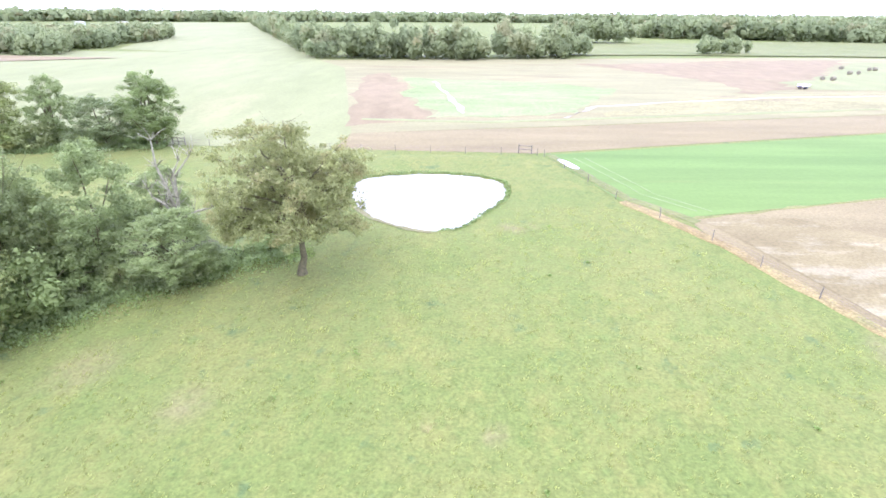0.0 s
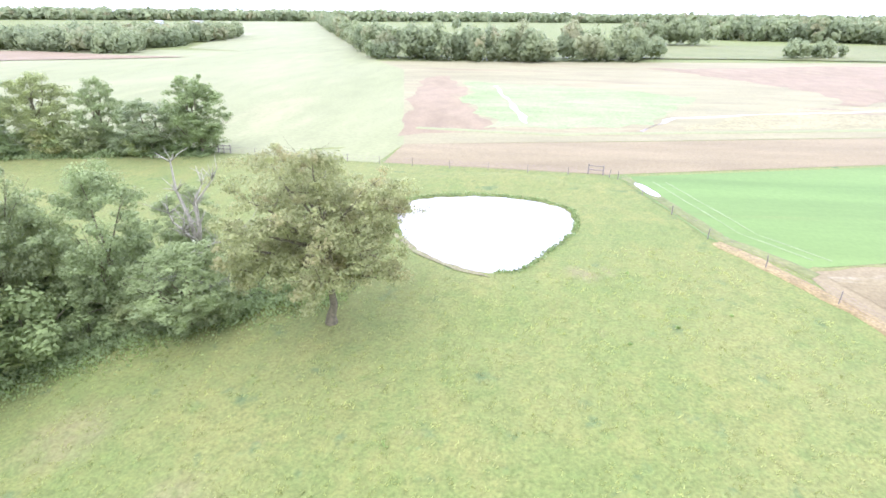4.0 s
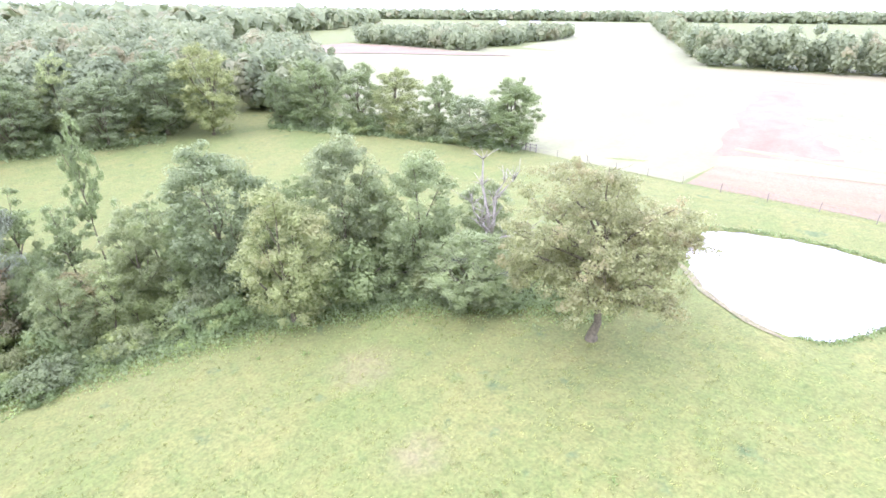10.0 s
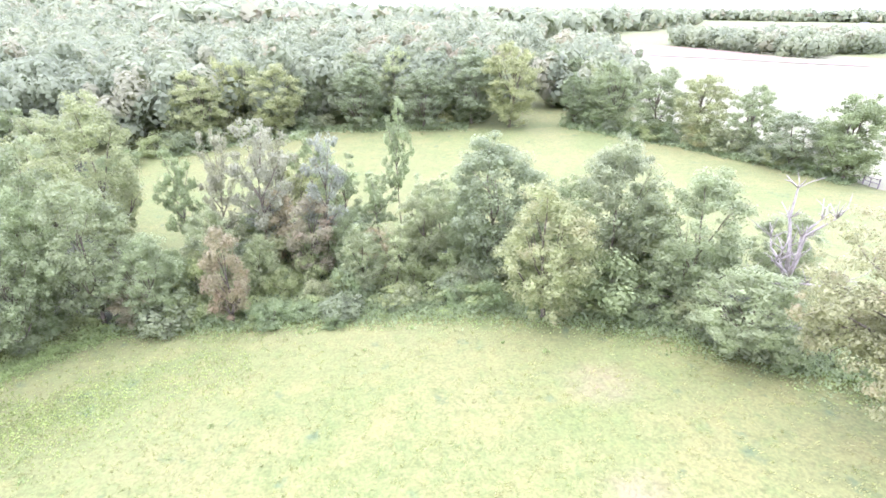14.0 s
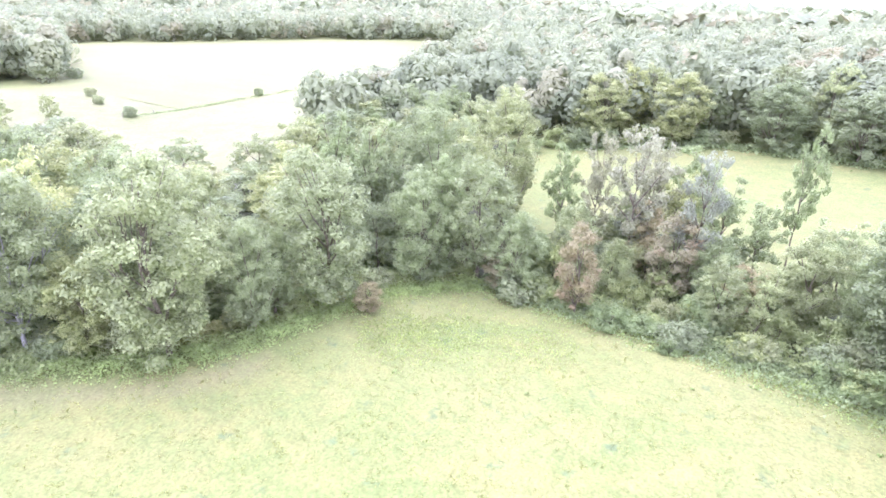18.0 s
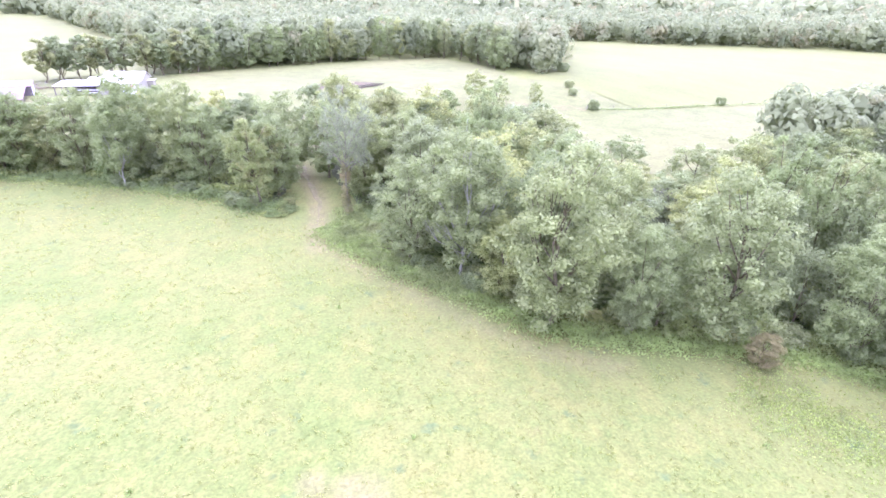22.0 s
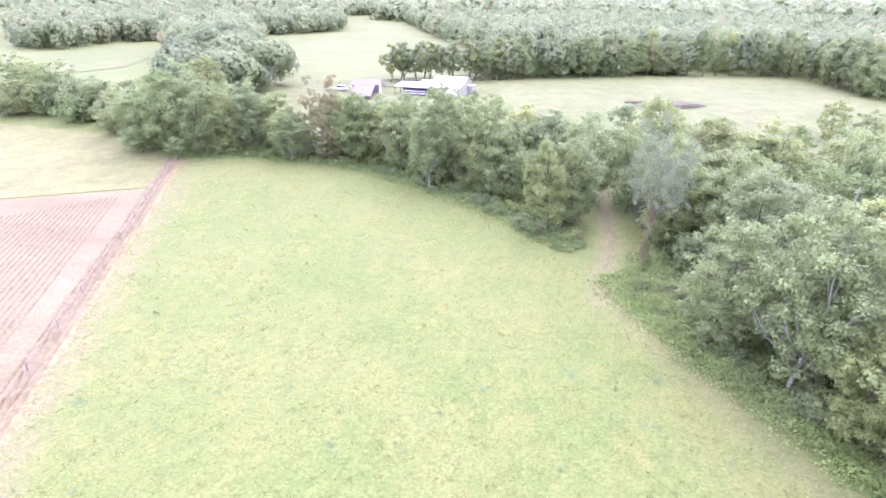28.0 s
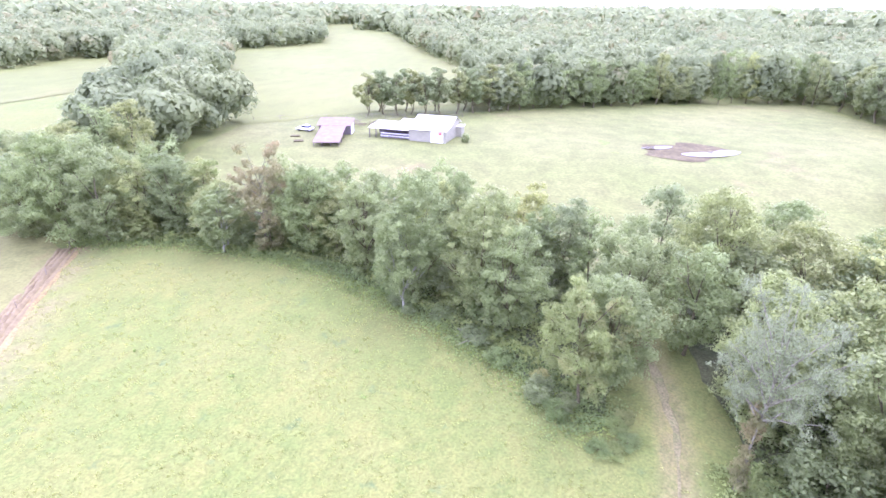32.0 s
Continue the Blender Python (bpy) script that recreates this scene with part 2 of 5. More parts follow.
def plain(name, base, rough=0.8, spread=0.25, size=0.4, metal=0.0):
    m, n, l, b = material(name, rough)
    b.inputs["Metallic"].default_value = metal
    f = noise_fac(n, l, size, 5)
    l.new(ramp(n, l, f, (0.3, tuple(c * (1 - spread) for c in base)), (0.7, tuple(c * (1 + spread) for c in base))), b.inputs["Base Color"])
    bump(n, l, b, f, 0.3, 0.02)
    return m


PASTURE = pasture_material()
HAY = soil_or_grass("mown_hay_grass", (0.178, 0.19, 0.0687), (0.202, 0.211, 0.0812), (0.215, 0.207, 0.0846), 0.58, (40, 6, 0.8), (1, 0.3, 1), 0.03, 0.1, 0.1)
PALE_MEADOW = soil_or_grass("pale_meadow_grass", (0.126, 0.145, 0.0334), (0.146, 0.159, 0.0399), (0.16, 0.157, 0.0426), 0.58, (45, 7, 0.8), (1, 0.5, 1), 0.03, 0.12, 0.12)
STRAW = soil_or_grass("yellow_dry_stubble", (0.213, 0.194, 0.0778), (0.246, 0.226, 0.0893), (0.205, 0.17, 0.0806), 0.56, (18, 4, 0.6), (0.3, 1, 1), 0.06, 0.16)
MEADOW = soil_or_grass("far_meadow_grass", (0.126, 0.145, 0.0375), (0.153, 0.161, 0.0484), (0.172, 0.155, 0.0562), 0.6, (30, 4, 0.6), None, 0.06, 0.18, 0.2)
CROP = soil_or_grass("young_green_crop", (0.106, 0.166, 0.0361), (0.131, 0.188, 0.0433), (0.197, 0.197, 0.0563), 0.58, (40, 5, 0.5), (0.1, 1, 1), 0.02, 0.16, 0.06)
SOIL = soil_or_grass("tilled_red_soil", (0.178, 0.145, 0.0603), (0.203, 0.168, 0.0733), (0.174, 0.131, 0.0546), 0.6, (22, 5, 0.3), (0.2, 1, 1), 0.08, 0.15, 0.18)
SILTY = soil_or_grass("silt_washed_soil", (0.178, 0.145, 0.0588), (0.203, 0.17, 0.0717), (0.248, 0.216, 0.11), 0.52, (5, 5, 0.3), (0.4, 1, 1), 0.08, 0.15, 0.18)
STUBBLE = soil_or_grass("pale_stubble", (0.197, 0.18, 0.0748), (0.225, 0.21, 0.0903), (0.198, 0.164, 0.0715), 0.54, (26, 6, 0.6), (0.25, 1, 1), 0.03, 0.14, 0.1)
FALLOW = soil_or_grass("fallow_pinkish_soil", (0.188, 0.146, 0.0667), (0.211, 0.165, 0.0786), (0.208, 0.172, 0.0759), 0.55, (14, 4, 0.6), (1, 0.5, 1), 0.03, 0.14, 0.1)
GREENING = soil_or_grass("thin_green_stubble", (0.181, 0.225, 0.0733), (0.211, 0.244, 0.0899), (0.247, 0.235, 0.112), 0.58, (20, 4, 0.5), (0.4, 1, 1), 0.06, 0.18)
DRYGRASS = soil_or_grass("dry_pale_grass", (0.154, 0.158, 0.0448), (0.178, 0.177, 0.0537), (0.191, 0.168, 0.0547), 0.58, (14, 3, 0.4), None, 0.06, 0.18, 0.18)
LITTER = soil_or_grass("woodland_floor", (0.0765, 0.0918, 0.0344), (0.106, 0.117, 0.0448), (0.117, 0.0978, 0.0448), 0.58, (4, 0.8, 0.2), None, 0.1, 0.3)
TRACK = soil_or_grass("worn_earth_track", (0.172, 0.16, 0.064), (0.19, 0.172, 0.072), (0.155, 0.16, 0.056), 0.5, (3, 0.8, 0.2), None, 0.06, 0.2)
PRESSED = soil_or_grass("pressed_crop", (0.15, 0.2, 0.062), (0.165, 0.208, 0.07), (0.175, 0.2, 0.075), 0.6, (6, 2, 0.4), None, 0.02, 0.1, 0.1)
BARE = soil_or_grass("bare_red_earth", (0.212, 0.161, 0.0572), (0.239, 0.192, 0.0711), (0.195, 0.178, 0.0583), 0.55, (6, 1, 0.25), None, 0.08, 0.26)
BLADES = leaf_material("grass_blades", (0.113, 0.143, 0.0369), (0.152, 0.171, 0.051), (0.164, 0.159, 0.0563))
WEEDS = leaf_material("hedge_weeds", (0.0689, 0.102, 0.031), (0.129, 0.163, 0.0527))
RANK = leaf_material("rank_green_weeds", (0.0989, 0.142, 0.0336), (0.133, 0.177, 0.0448))
LEAF_OAK = leaf_material("oak_leaves", (0.0917, 0.106, 0.0371), (0.141, 0.157, 0.0583), (0.164, 0.142, 0.0548))
LEAF_GREEN = leaf_material("green_leaves", (0.0791, 0.105, 0.0345), (0.143, 0.171, 0.0606))
LEAF_DARK = leaf_material("dark_green_leaves", (0.0704, 0.0958, 0.0357), (0.132, 0.157, 0.0597))
LEAF_PALE = leaf_material("pale_green_leaves", (0.09, 0.121, 0.0386), (0.152, 0.183, 0.0647))
LEAF_YELLOW = leaf_material("yellowing_leaves", (0.0946, 0.12, 0.0348), (0.157, 0.18, 0.0595), (0.165, 0.162, 0.0546))
LEAF_RUST = leaf_material("rusty_leaves", (0.0999, 0.098, 0.0378), (0.151, 0.148, 0.061), (0.163, 0.13, 0.0549))
LEAF_GREY = leaf_material("grey_green_leaves", (0.0913, 0.107, 0.0511), (0.135, 0.153, 0.0775))
# a darker tone than the tilled soil, so that rows and bank stand out
DARK_SOIL = plain("dark_ridge_soil", (0.17, 0.138, 0.06), 0.95, 0.2, 0.6)
BARK = plain("grey_brown_bark", (0.122, 0.109, 0.052), 0.95, 0.4, 0.25)
PALE_BARK = plain("pale_bark", (0.26, 0.265, 0.175), 0.9, 0.25, 0.3)
VINE_BARK = plain("vine_hung_bark", (0.2, 0.195, 0.12), 0.95, 0.3, 0.3)
DEADWOOD = plain("bleached_deadwood", (0.27, 0.256, 0.155), 0.9, 0.25, 0.3)
WOODS = woods_material("mixed_woods", [(0.0, (0.109, 0.13, 0.0572)), (0.45, (0.131, 0.152, 0.0658)), (0.8, (0.147, 0.168, 0.0712)), (0.93, (0.153, 0.16, 0.0727)), (1.0, (0.158, 0.152, 0.0666))])
POST = plain("weathered_post", (0.17, 0.152, 0.105), 0.9, 0.3, 0.1)
WIRE = plain("rusty_wire", (0.22, 0.17, 0.14), 0.6, 0.2, 0.3, 0.6)


# ---- builders ----
def mesh_object(name, verts, faces, mat, parent=None, label="", smooth_faces=False):
    me = bpy.data.meshes.new(name)
    me.from_pydata([tuple(v) for v in verts], [], [tuple(f) for f in faces])
    me.materials.append(mat)
    if smooth_faces:
        me.polygons.foreach_set("use_smooth", [True] * len(me.polygons))
    me.update()
    ob = new(name, me)
    if parent:
        ob.parent = parent
    if label:
        tagged(ob, label)
    return ob


def quads_object(name, quads, mat, parent=None, label=""):
    """One mesh out of many loose faces, an array of n x 3 (or 4) x 3."""
    quads = np.asarray(quads, np.float32)
    k, c = quads.shape[:2]
    me = bpy.data.meshes.new(name)
    me.vertices.add(c * k)
    me.vertices.foreach_set("co", quads.ravel())
    me.loops.add(c * k)
    me.loops.foreach_set("vertex_index", np.arange(c * k, dtype=np.int32))
    me.polygons.add(k)
    me.polygons.foreach_set("loop_start", np.arange(0, c * k, c, dtype=np.int32))
    me.materials.append(mat)
    me.update(calc_edges=True)
    ob = new(name, me)
    if parent:
        ob.parent = parent
    if label:
        tagged(ob, label)
    return ob


def part(name, bm, mat, parent, label=""):
    """Links a bmesh as one mesh object under a thing or a part."""
    me = bpy.data.meshes.new(name)
    bm.to_mesh(me)
    bm.free()
    me.materials.append(mat)
    ob = new(name, me)
    ob.parent = parent
    if label:
        tagged(ob, label)
    return ob


def thing(name, m, label, category, group="", kind=""):
    ob = new(name)
    ob.empty_display_size = 0.5
    ob.matrix_basis = m
    return tagged(ob, label, category, group, kind)


def sheet(name, poly, mat, lift=0.05, step=5.0, kind="structure", label="", category=""):
    """A patch of ground cover that follows the land, with clean edges."""
    bm = bmesh.new()
    bm.faces.new([bm.verts.new((x, y, 0)) for x, y in poly])
    xs, ys = [p[0] for p in poly], [p[1] for p in poly]
    for lo, hi, nor in ((min(xs), max(xs), (1, 0, 0)), (min(ys), max(ys), (0, 1, 0))):
        for k in range(1, int((hi - lo) / step)):
            c = lo + k * step
            bmesh.ops.bisect_plane(bm, geom=bm.verts[:] + bm.edges[:] + bm.faces[:], plane_co=(nor[0] * c, nor[1] * c, 0), plane_no=nor)
    bmesh.ops.triangulate(bm, faces=bm.faces[:])
    for v in bm.verts:
        v.co.z = float(land(v.co.x, v.co.y)) + lift
    for f in bm.faces:
        if f.normal.z < 0:
            f.normal_flip()
        f.smooth = True
    me = bpy.data.meshes.new(name)
    bm.to_mesh(me)
    bm.free()
    me.materials.append(mat)
    return tagged(new(name, me), label, category, "", kind)


def tube(path, radii, sides=6):
    """Vertices and faces of a tapered limb along a path."""
    path = np.asarray(path, float)
    verts, faces = [], []
    for i, p in enumerate(path):
        d = path[min(i + 1, len(path) - 1)] - path[max(i - 1, 0)]
        d = d / (np.linalg.norm(d) + 1e-9)
        a = np.cross(d, (1, 0, 0) if abs(d[0]) < 0.9 else (0, 1, 0))
        a /= np.linalg.norm(a)
        b = np.cross(d, a)
        for s in range(sides):
            an = 2 * math.pi * s / sides
            verts.append(p + radii[i] * (math.cos(an) * a + math.sin(an) * b))
    for i in range(len(path) - 1):
        for s in range(sides):
            s2 = (s + 1) % sides
            faces.append((i * sides + s, i * sides + s2, (i + 1) * sides + s2, (i + 1) * sides + s))
    faces.append(tuple(range(sides))[::-1])
    faces.append(tuple((len(path) - 1) * sides + s for s in range(sides)))
    return verts, faces


def add_tube(store, path, radii, sides=6):
    v, f = tube(path, radii, sides)
    o = len(store[0])
    store[0].extend(v)
    store[1].extend(tuple(i + o for i in q) for q in f)


def leaf_quads(rng, centres, radii, per, size, flat=0.75, droop=0.0):
    """Loose leaves or leaf sprays filling round clumps, thicker towards their skins."""
    c = np.repeat(centres, per, axis=0)
    r = np.repeat(radii, per)[:, None]
    k = len(c)
    d = rng.normal(size=(k, 3))
    d /= np.linalg.norm(d, axis=1)[:, None]
    p = c + d * r * (rng.random((k, 1)) ** 0.45) * np.array([1, 1, flat])
    nrm = d * 1.0 + rng.normal(size=(k, 3)) * 0.24 + np.array([0, 0, 0.3])
    nrm /= np.linalg.norm(nrm, axis=1)[:, None]
    a = np.cross(nrm, rng.normal(size=(k, 3)))
    a /= np.linalg.norm(a, axis=1)[:, None] + 1e-9
    b = np.cross(nrm, a)
    s = size * (0.55 + 0.9 * rng.random((k, 1)))
    w = s * (0.45 + 0.3 * rng.random((k, 1)))
    p[:, 2] -= droop * rng.random(k)
    return np.stack([p - a * s, p + a * s * 0.7 + b * w * 1.25, p + a * s * 0.5 - b * w * 1.25], axis=1)


def apart(rng, count):
    """Directions well spread over a sphere, fewer of them pointing down."""
    pool = rng.normal(size=(count * 12, 3))
    pool /= np.linalg.norm(pool, axis=1)[:, None]
    pool = pool[pool[:, 2] > -0.92]
    picked = [pool[0]]
    for _ in range(count - 1):
        gap = np.min(np.linalg.norm(pool[:, None] - np.array(picked)[None], axis=2), axis=1)
        picked.append(pool[int(np.argmax(gap))])
    return np.array(picked)


def limbed_tree(name, seed, height, fork, spread, limbs, leaves, bark, label, trunk=0.4, side=7, twigs=3, per=120, leaf=0.1, clump=0.6,
                skirt=0.3, wide=0.45, shift=(0.0, 0.0), reach=0.3, flat=0.6, category="tree"):
    """A tree whose limbs show: trunk, curved limbs that branch twice, and thin leaf sprays along the outer branches."""
    rng = np.random.default_rng(seed)
    root = thing(name, Matrix.Identity(4), label, category)
    store, ends = ([], []), []
    n = 7
    hs = np.linspace(0, height * 0.72, n)
    sway = np.cumsum(rng.normal(size=(n, 2)) * 0.012 * height, axis=0)
    sway[0] = 0
    stem = np.column_stack([sway + np.outer(hs / height, shift), hs])
    add_tube(store, [stem[0] - (0, 0, 0.4), stem[0] + (0, 0, 0.15), stem[0] + (0, 0, 0.7), *stem[1:]],
             [trunk * 1.9, trunk * 1.35, trunk, *(trunk * (1 - 0.9 * np.linspace(0, 1, n)[1:] ** 0.8))], 9)
    ends.append(stem[-1])
    for i in range(limbs):
        f = (i + 0.5) / limbs
        az = i * 2.39996 + rng.normal() * 0.25
        out = np.array([math.cos(az), math.sin(az), 0.0])
        u = skirt + (0.93 - skirt) * f + rng.normal() * 0.03
        prof = math.sqrt(max(0.03, 1 - ((u - wide) / (1 - wide)) ** 2)) if u > wide else 1 - 0.3 * ((wide - u) / wide) ** 2
        h0 = fork + (0.66 * height - fork) * f * rng.uniform(0.75, 1.0)
        k = min(h0 / (height * 0.72), 0.99) * (n - 1)
        a = stem[int(k)] + (stem[min(int(k) + 1, n - 1)] - stem[int(k)]) * (k % 1)
        e = out * spread * prof * rng.uniform(0.82, 1.04) + np.array([shift[0] * u, shift[1] * u, u * height])
        ctrl = a + (e - a) * np.array([0.5, 0.5, 0.0]) + np.array([0, 0, (e[2] - a[2]) * 0.35 + 0.1 * spread])
        ts = np.linspace(0, 1, 7)[:, None]
        path = (1 - ts) ** 2 * a + 2 * ts * (1 - ts) * ctrl + ts ** 2 * e + rng.normal(size=(7, 3)) * 0.02 * spread * ts
        lr = trunk * (0.52 - 0.26 * f)
        add_tube(store, path, lr * (1 - 0.88 * ts[:, 0]) + 0.012, 6)
        ends.append(path[-1])
        for j in range(side):
            g = 0.28 + 0.72 * (j + rng.random()) / side
            p = path[min(5, int(g * 6))] + (path[min(5, int(g * 6)) + 1] - path[min(5, int(g * 6))]) * ((g * 6) % 1 if g < 1 else 1)
            d = rng.normal(size=3) * np.array([1, 1, 0.6]) + out * 0.55 + np.array([0, 0, 0.4 * (1 - f)])
            d /= np.linalg.norm(d)
            q = p + d * spread * reach * rng.uniform(0.6, 1.1)
            br = max(0.018, lr * (1 - 0.85 * g) * 0.6)
            add_tube(store, [p, (p + q) / 2 + rng.normal(size=3) * 0.03 * spread, q], [br, br * 0.65, 0.012], 4)
            ends += [q, (p + q) / 2 + rng.normal(size=3) * 0.15]
            for w in range(twigs):
                o = p + (q - p) * rng.uniform(0.4, 1.0)
                z = o + (rng.normal(size=3) * np.array([1, 1, 0.7]) + d * 0.5) * spread * 0.09
                add_tube(store, [o, (o + z) / 2 + rng.normal(size=3) * 0.05, z], [br * 0.5, br * 0.35, 0.008], 3)
                ends.append(z)
    mesh_object("trunk", store[0], store[1], bark, root, smooth_faces=True)
    ends = np.array(ends)
    ends[:, 2] = np.clip(ends[:, 2], skirt * height * (0.8 + 0.25 * rng.random(len(ends))), height * 0.95)
    quads_object("crown", leaf_quads(rng, ends, clump * (0.6 + 0.8 * rng.random(len(ends))), per, leaf, flat), leaves, root)
    return root


def build_tree(name, seed, height, radius, leaves, bark, label, low=0.22, clumps=60, per=90, leaf=0.3, limbs=12, trunk=0.03,
               top=0.75, clump=0.2, lean=0.0, ragged=0.16, tuck=0.35, group="", category="tree", lobes=0):
    """A tree at the origin: tapered trunk with limbs, and a crown of many leaf sprays in uneven clumps."""
    rng = np.random.default_rng(seed)
    root = thing(name, Matrix.Identity(4), label, category, group)
    store = ([], [])
    tr = trunk * height
    n = 8
    sway = rng.normal(size=(n, 2)) * 0.012 * height
    sway[0] = 0
    hs = np.linspace(0, height * 0.86, n)
    pathc = np.column_stack([np.cumsum(sway[:, 0]) + lean * hs, np.cumsum(sway[:, 1]), hs])
    add_tube(store, [pathc[0] + (0, 0, -0.4), pathc[0] + (0, 0, 0.5), *pathc[1:]],
             [tr * 1.6, tr * 1.02, *(tr * (1 - 0.88 * np.linspace(0, 1, n)[1:] ** 0.9))], 8)
    # clump centres over an uneven crown
    d = rng.normal(size=(clumps, 3))
    d /= np.linalg.norm(d, axis=1)[:, None]
    rad = 0.5 + 0.5 * rng.random(clumps) ** 0.6
    rad *= 1 + ragged * (rng.random(clumps) - 0.6)
    mid = low + (1 - low) * 0.48
    c = d * rad[:, None] * np.array([radius * 0.86, radius * 0.86, height * (1 - low) * 0.5])
    if lobes:  # the crown swells into boughs, with shaded clefts between them
        ld = apart(rng, lobes)
        bough = ld * np.array([radius * 0.52, radius * 0.52, height * (1 - low) * 0.37]) * (0.72 + 0.4 * rng.random((lobes, 1)))
        own = np.arange(clumps) % lobes
        swell = radius * 0.42 * (0.75 + 0.5 * rng.random(lobes))
        dd = d + 0.7 * ld[own] + np.array([0, 0, 0.2])
        dd /= np.linalg.norm(dd, axis=1)[:, None]
        inner = rng.random((clumps, 1)) < 0.28
        c = np.where(inner, c * 0.8, bough[own] + dd * swell[own][:, None] * (0.5 + 0.6 * rng.random((clumps, 1))))
    u = c[:, 2] / (height * (1 - low) * 0.5)
    pinch = np.where(u > 0, 1 - (1 - top) * np.abs(u) ** 1.5, 1 - tuck * (-u) ** 2)
    c[:, :2] *= pinch[:, None]
    c[:, 2] += mid * height
    c[:, 0] += lean * c[:, 2]
    c[:, 2] = np.clip(c[:, 2], low * height * 0.8, height * 0.97)
    sizes = radius * clump * (0.7 + 0.9 * rng.random(clumps))
    order = rng.permutation(clumps)[:limbs]
    for k in order:
        e = c[k]
        s = min(max(0.12, (e[2] / height - 0.18) * 0.75), 0.8)
        i = s * (n - 1) / 0.86 * 0.86
        a = pathc[int(i)] + (pathc[min(int(i) + 1, n - 1)] - pathc[int(i)]) * (i % 1)
        m1 = a + (e - a) * 0.45 + np.array([0, 0, -0.03 * height]) + rng.normal(size=3) * 0.02 * height
        lr = tr * (1 - s) * 0.5 + 0.03
        add_tube(store, [a, m1, e], [lr, lr * 0.6, lr * 0.15], 5)
        for q in range(2):
            e2 = e + rng.normal(size=3) * np.array([1, 1, 0.6]) * radius * 0.13
            add_tube(store, [m1, (m1 + e2) / 2 + rng.normal(size=3) * 0.1, e2], [lr * 0.45, lr * 0.3, 0.015], 4)
    mesh_object("trunk", store[0], store[1], bark, root, smooth_faces=True)
    if leaves:
        quads_object("crown", leaf_quads(rng, c, sizes, per, leaf), leaves, root)
    return root


class Kind:
    """A kind of tree: the first call places the tree itself, later calls place copies."""

    def __init__(self, root):
        crown = next(o for o in root.children if o.name.startswith("crown"))
        co = np.empty(len(crown.data.vertices) * 3, np.float32)
        crown.data.vertices.foreach_get("co", co)
        co = co.reshape(-1, 3)
        self.root, self.used = root, False
        self.height, self.radius = float(np.percentile(co[:, 2], 98.8)), float(np.percentile(np.hypot(co[:, 0], co[:, 1]), 97))

    def put(self, x, y, height, radius, turn, sink=0.0, label=""):
        m = pose(x, y, float(land(x, y)) - sink, 0, 0, turn)
        m = m @ Matrix.Diagonal((radius / self.radius, radius / self.radius, height / self.height, 1))
        if self.used:
            sx, sy, sz = self.root.scale
            ob = copy_thing(self.root, m @ Matrix.Diagonal((1 / sx, 1 / sy, 1 / sz, 1)))
        else:
            ob, self.used = self.root, True
            ob.matrix_basis = m
        if label:
            tagged(ob, label)
        return ob

# ---- the ground, one sheet to the horizon ----
def ground_sheet():
    u = np.linspace(-1, 1, 301)
    s = 60 * u + 3940 * np.sign(u) * np.abs(u) ** 4.2 + 110 * u * np.abs(u)
    gx, gy = np.meshgrid(s, s + 5, indexing="ij")
    gz = land(gx, gy) - 0.7 * smooth((8.5 - from_shore(gx, gy)) / 3)
    k = len(s)
    idx = np.arange(k * k).reshape(k, k)
    faces = np.stack([idx[:-1, :-1], idx[1:, :-1], idx[1:, 1:], idx[:-1, 1:]], -1).reshape(-1, 4)
    ob = mesh_object("ground", np.stack([gx, gy, gz], -1).reshape(-1, 3).tolist(), faces.tolist(), PASTURE, smooth_faces=True)
    worn = ob.data.attributes.new("wear", "FLOAT", "POINT")
    worn.data.foreach_set("value", wear_at(gx, gy).ravel().astype(np.float32))
    return tagged(ob, "rough green and yellowish pasture grass, gently rolling", "ground", "", "structure")


def pond_shore():
    """The grass round the pond, finely shaped, from under the water up to the pasture."""
    outs = np.array([-2.5, -1.5, -0.9, -0.5, -0.2, 0.1, 0.4, 0.8, 1.4, 2.2, 3.2, 4.5, 6, 7.5, 9, 10.5, 12])
    ang = np.linspace(-math.pi, math.pi, 241)[:-1]
    far = np.interp(ang, SHORE[:, 0], SHORE[:, 1], period=2 * math.pi)
    r = far[:, None] + outs[None, :]
    gx, gy = POND_MID[0] + r * np.cos(ang)[:, None], POND_MID[1] + r * np.sin(ang)[:, None]
    gz = land(gx, gy) + 0.015 - 0.25 * smooth((outs - 9.5) / 2.5)[None, :]
    n, c = gx.shape
    faces = [(i * c + k, i * c + k + 1, (i + 1) % n * c + k + 1, (i + 1) % n * c + k) for i in range(n) for k in range(c - 1)]
    ob = mesh_object("pond_shore", np.stack([gx, gy, gz], -1).reshape(-1, 3).tolist(), faces, PASTURE, smooth_faces=True)
    worn = ob.data.attributes.new("wear", "FLOAT", "POINT")
    worn.data.foreach_set("value", wear_at(gx, gy).ravel().astype(np.float32))
    return tagged(ob, "grassy shore sloping to the farm pond", "ground", "", "structure")


def ring(cx, cy, rx, ry, n, seed, rough=0.06, turn=0.0, egg=0.0):
    rng = np.random.default_rng(seed)
    ph = rng.random(6) * 6.28
    pts = []
    for k in range(n):
        a = 2 * math.pi * k / n
        f = 1 + rough * sum(math.sin((i + 2) * a + ph[i]) / (i + 1.5) for i in range(6)) + egg * math.cos(a)
        x, y = rx * f * math.cos(a), ry * f * math.sin(a)
        pts.append((cx + x * math.cos(turn) - y * math.sin(turn), cy + x * math.sin(turn) + y * math.cos(turn)))
    return pts


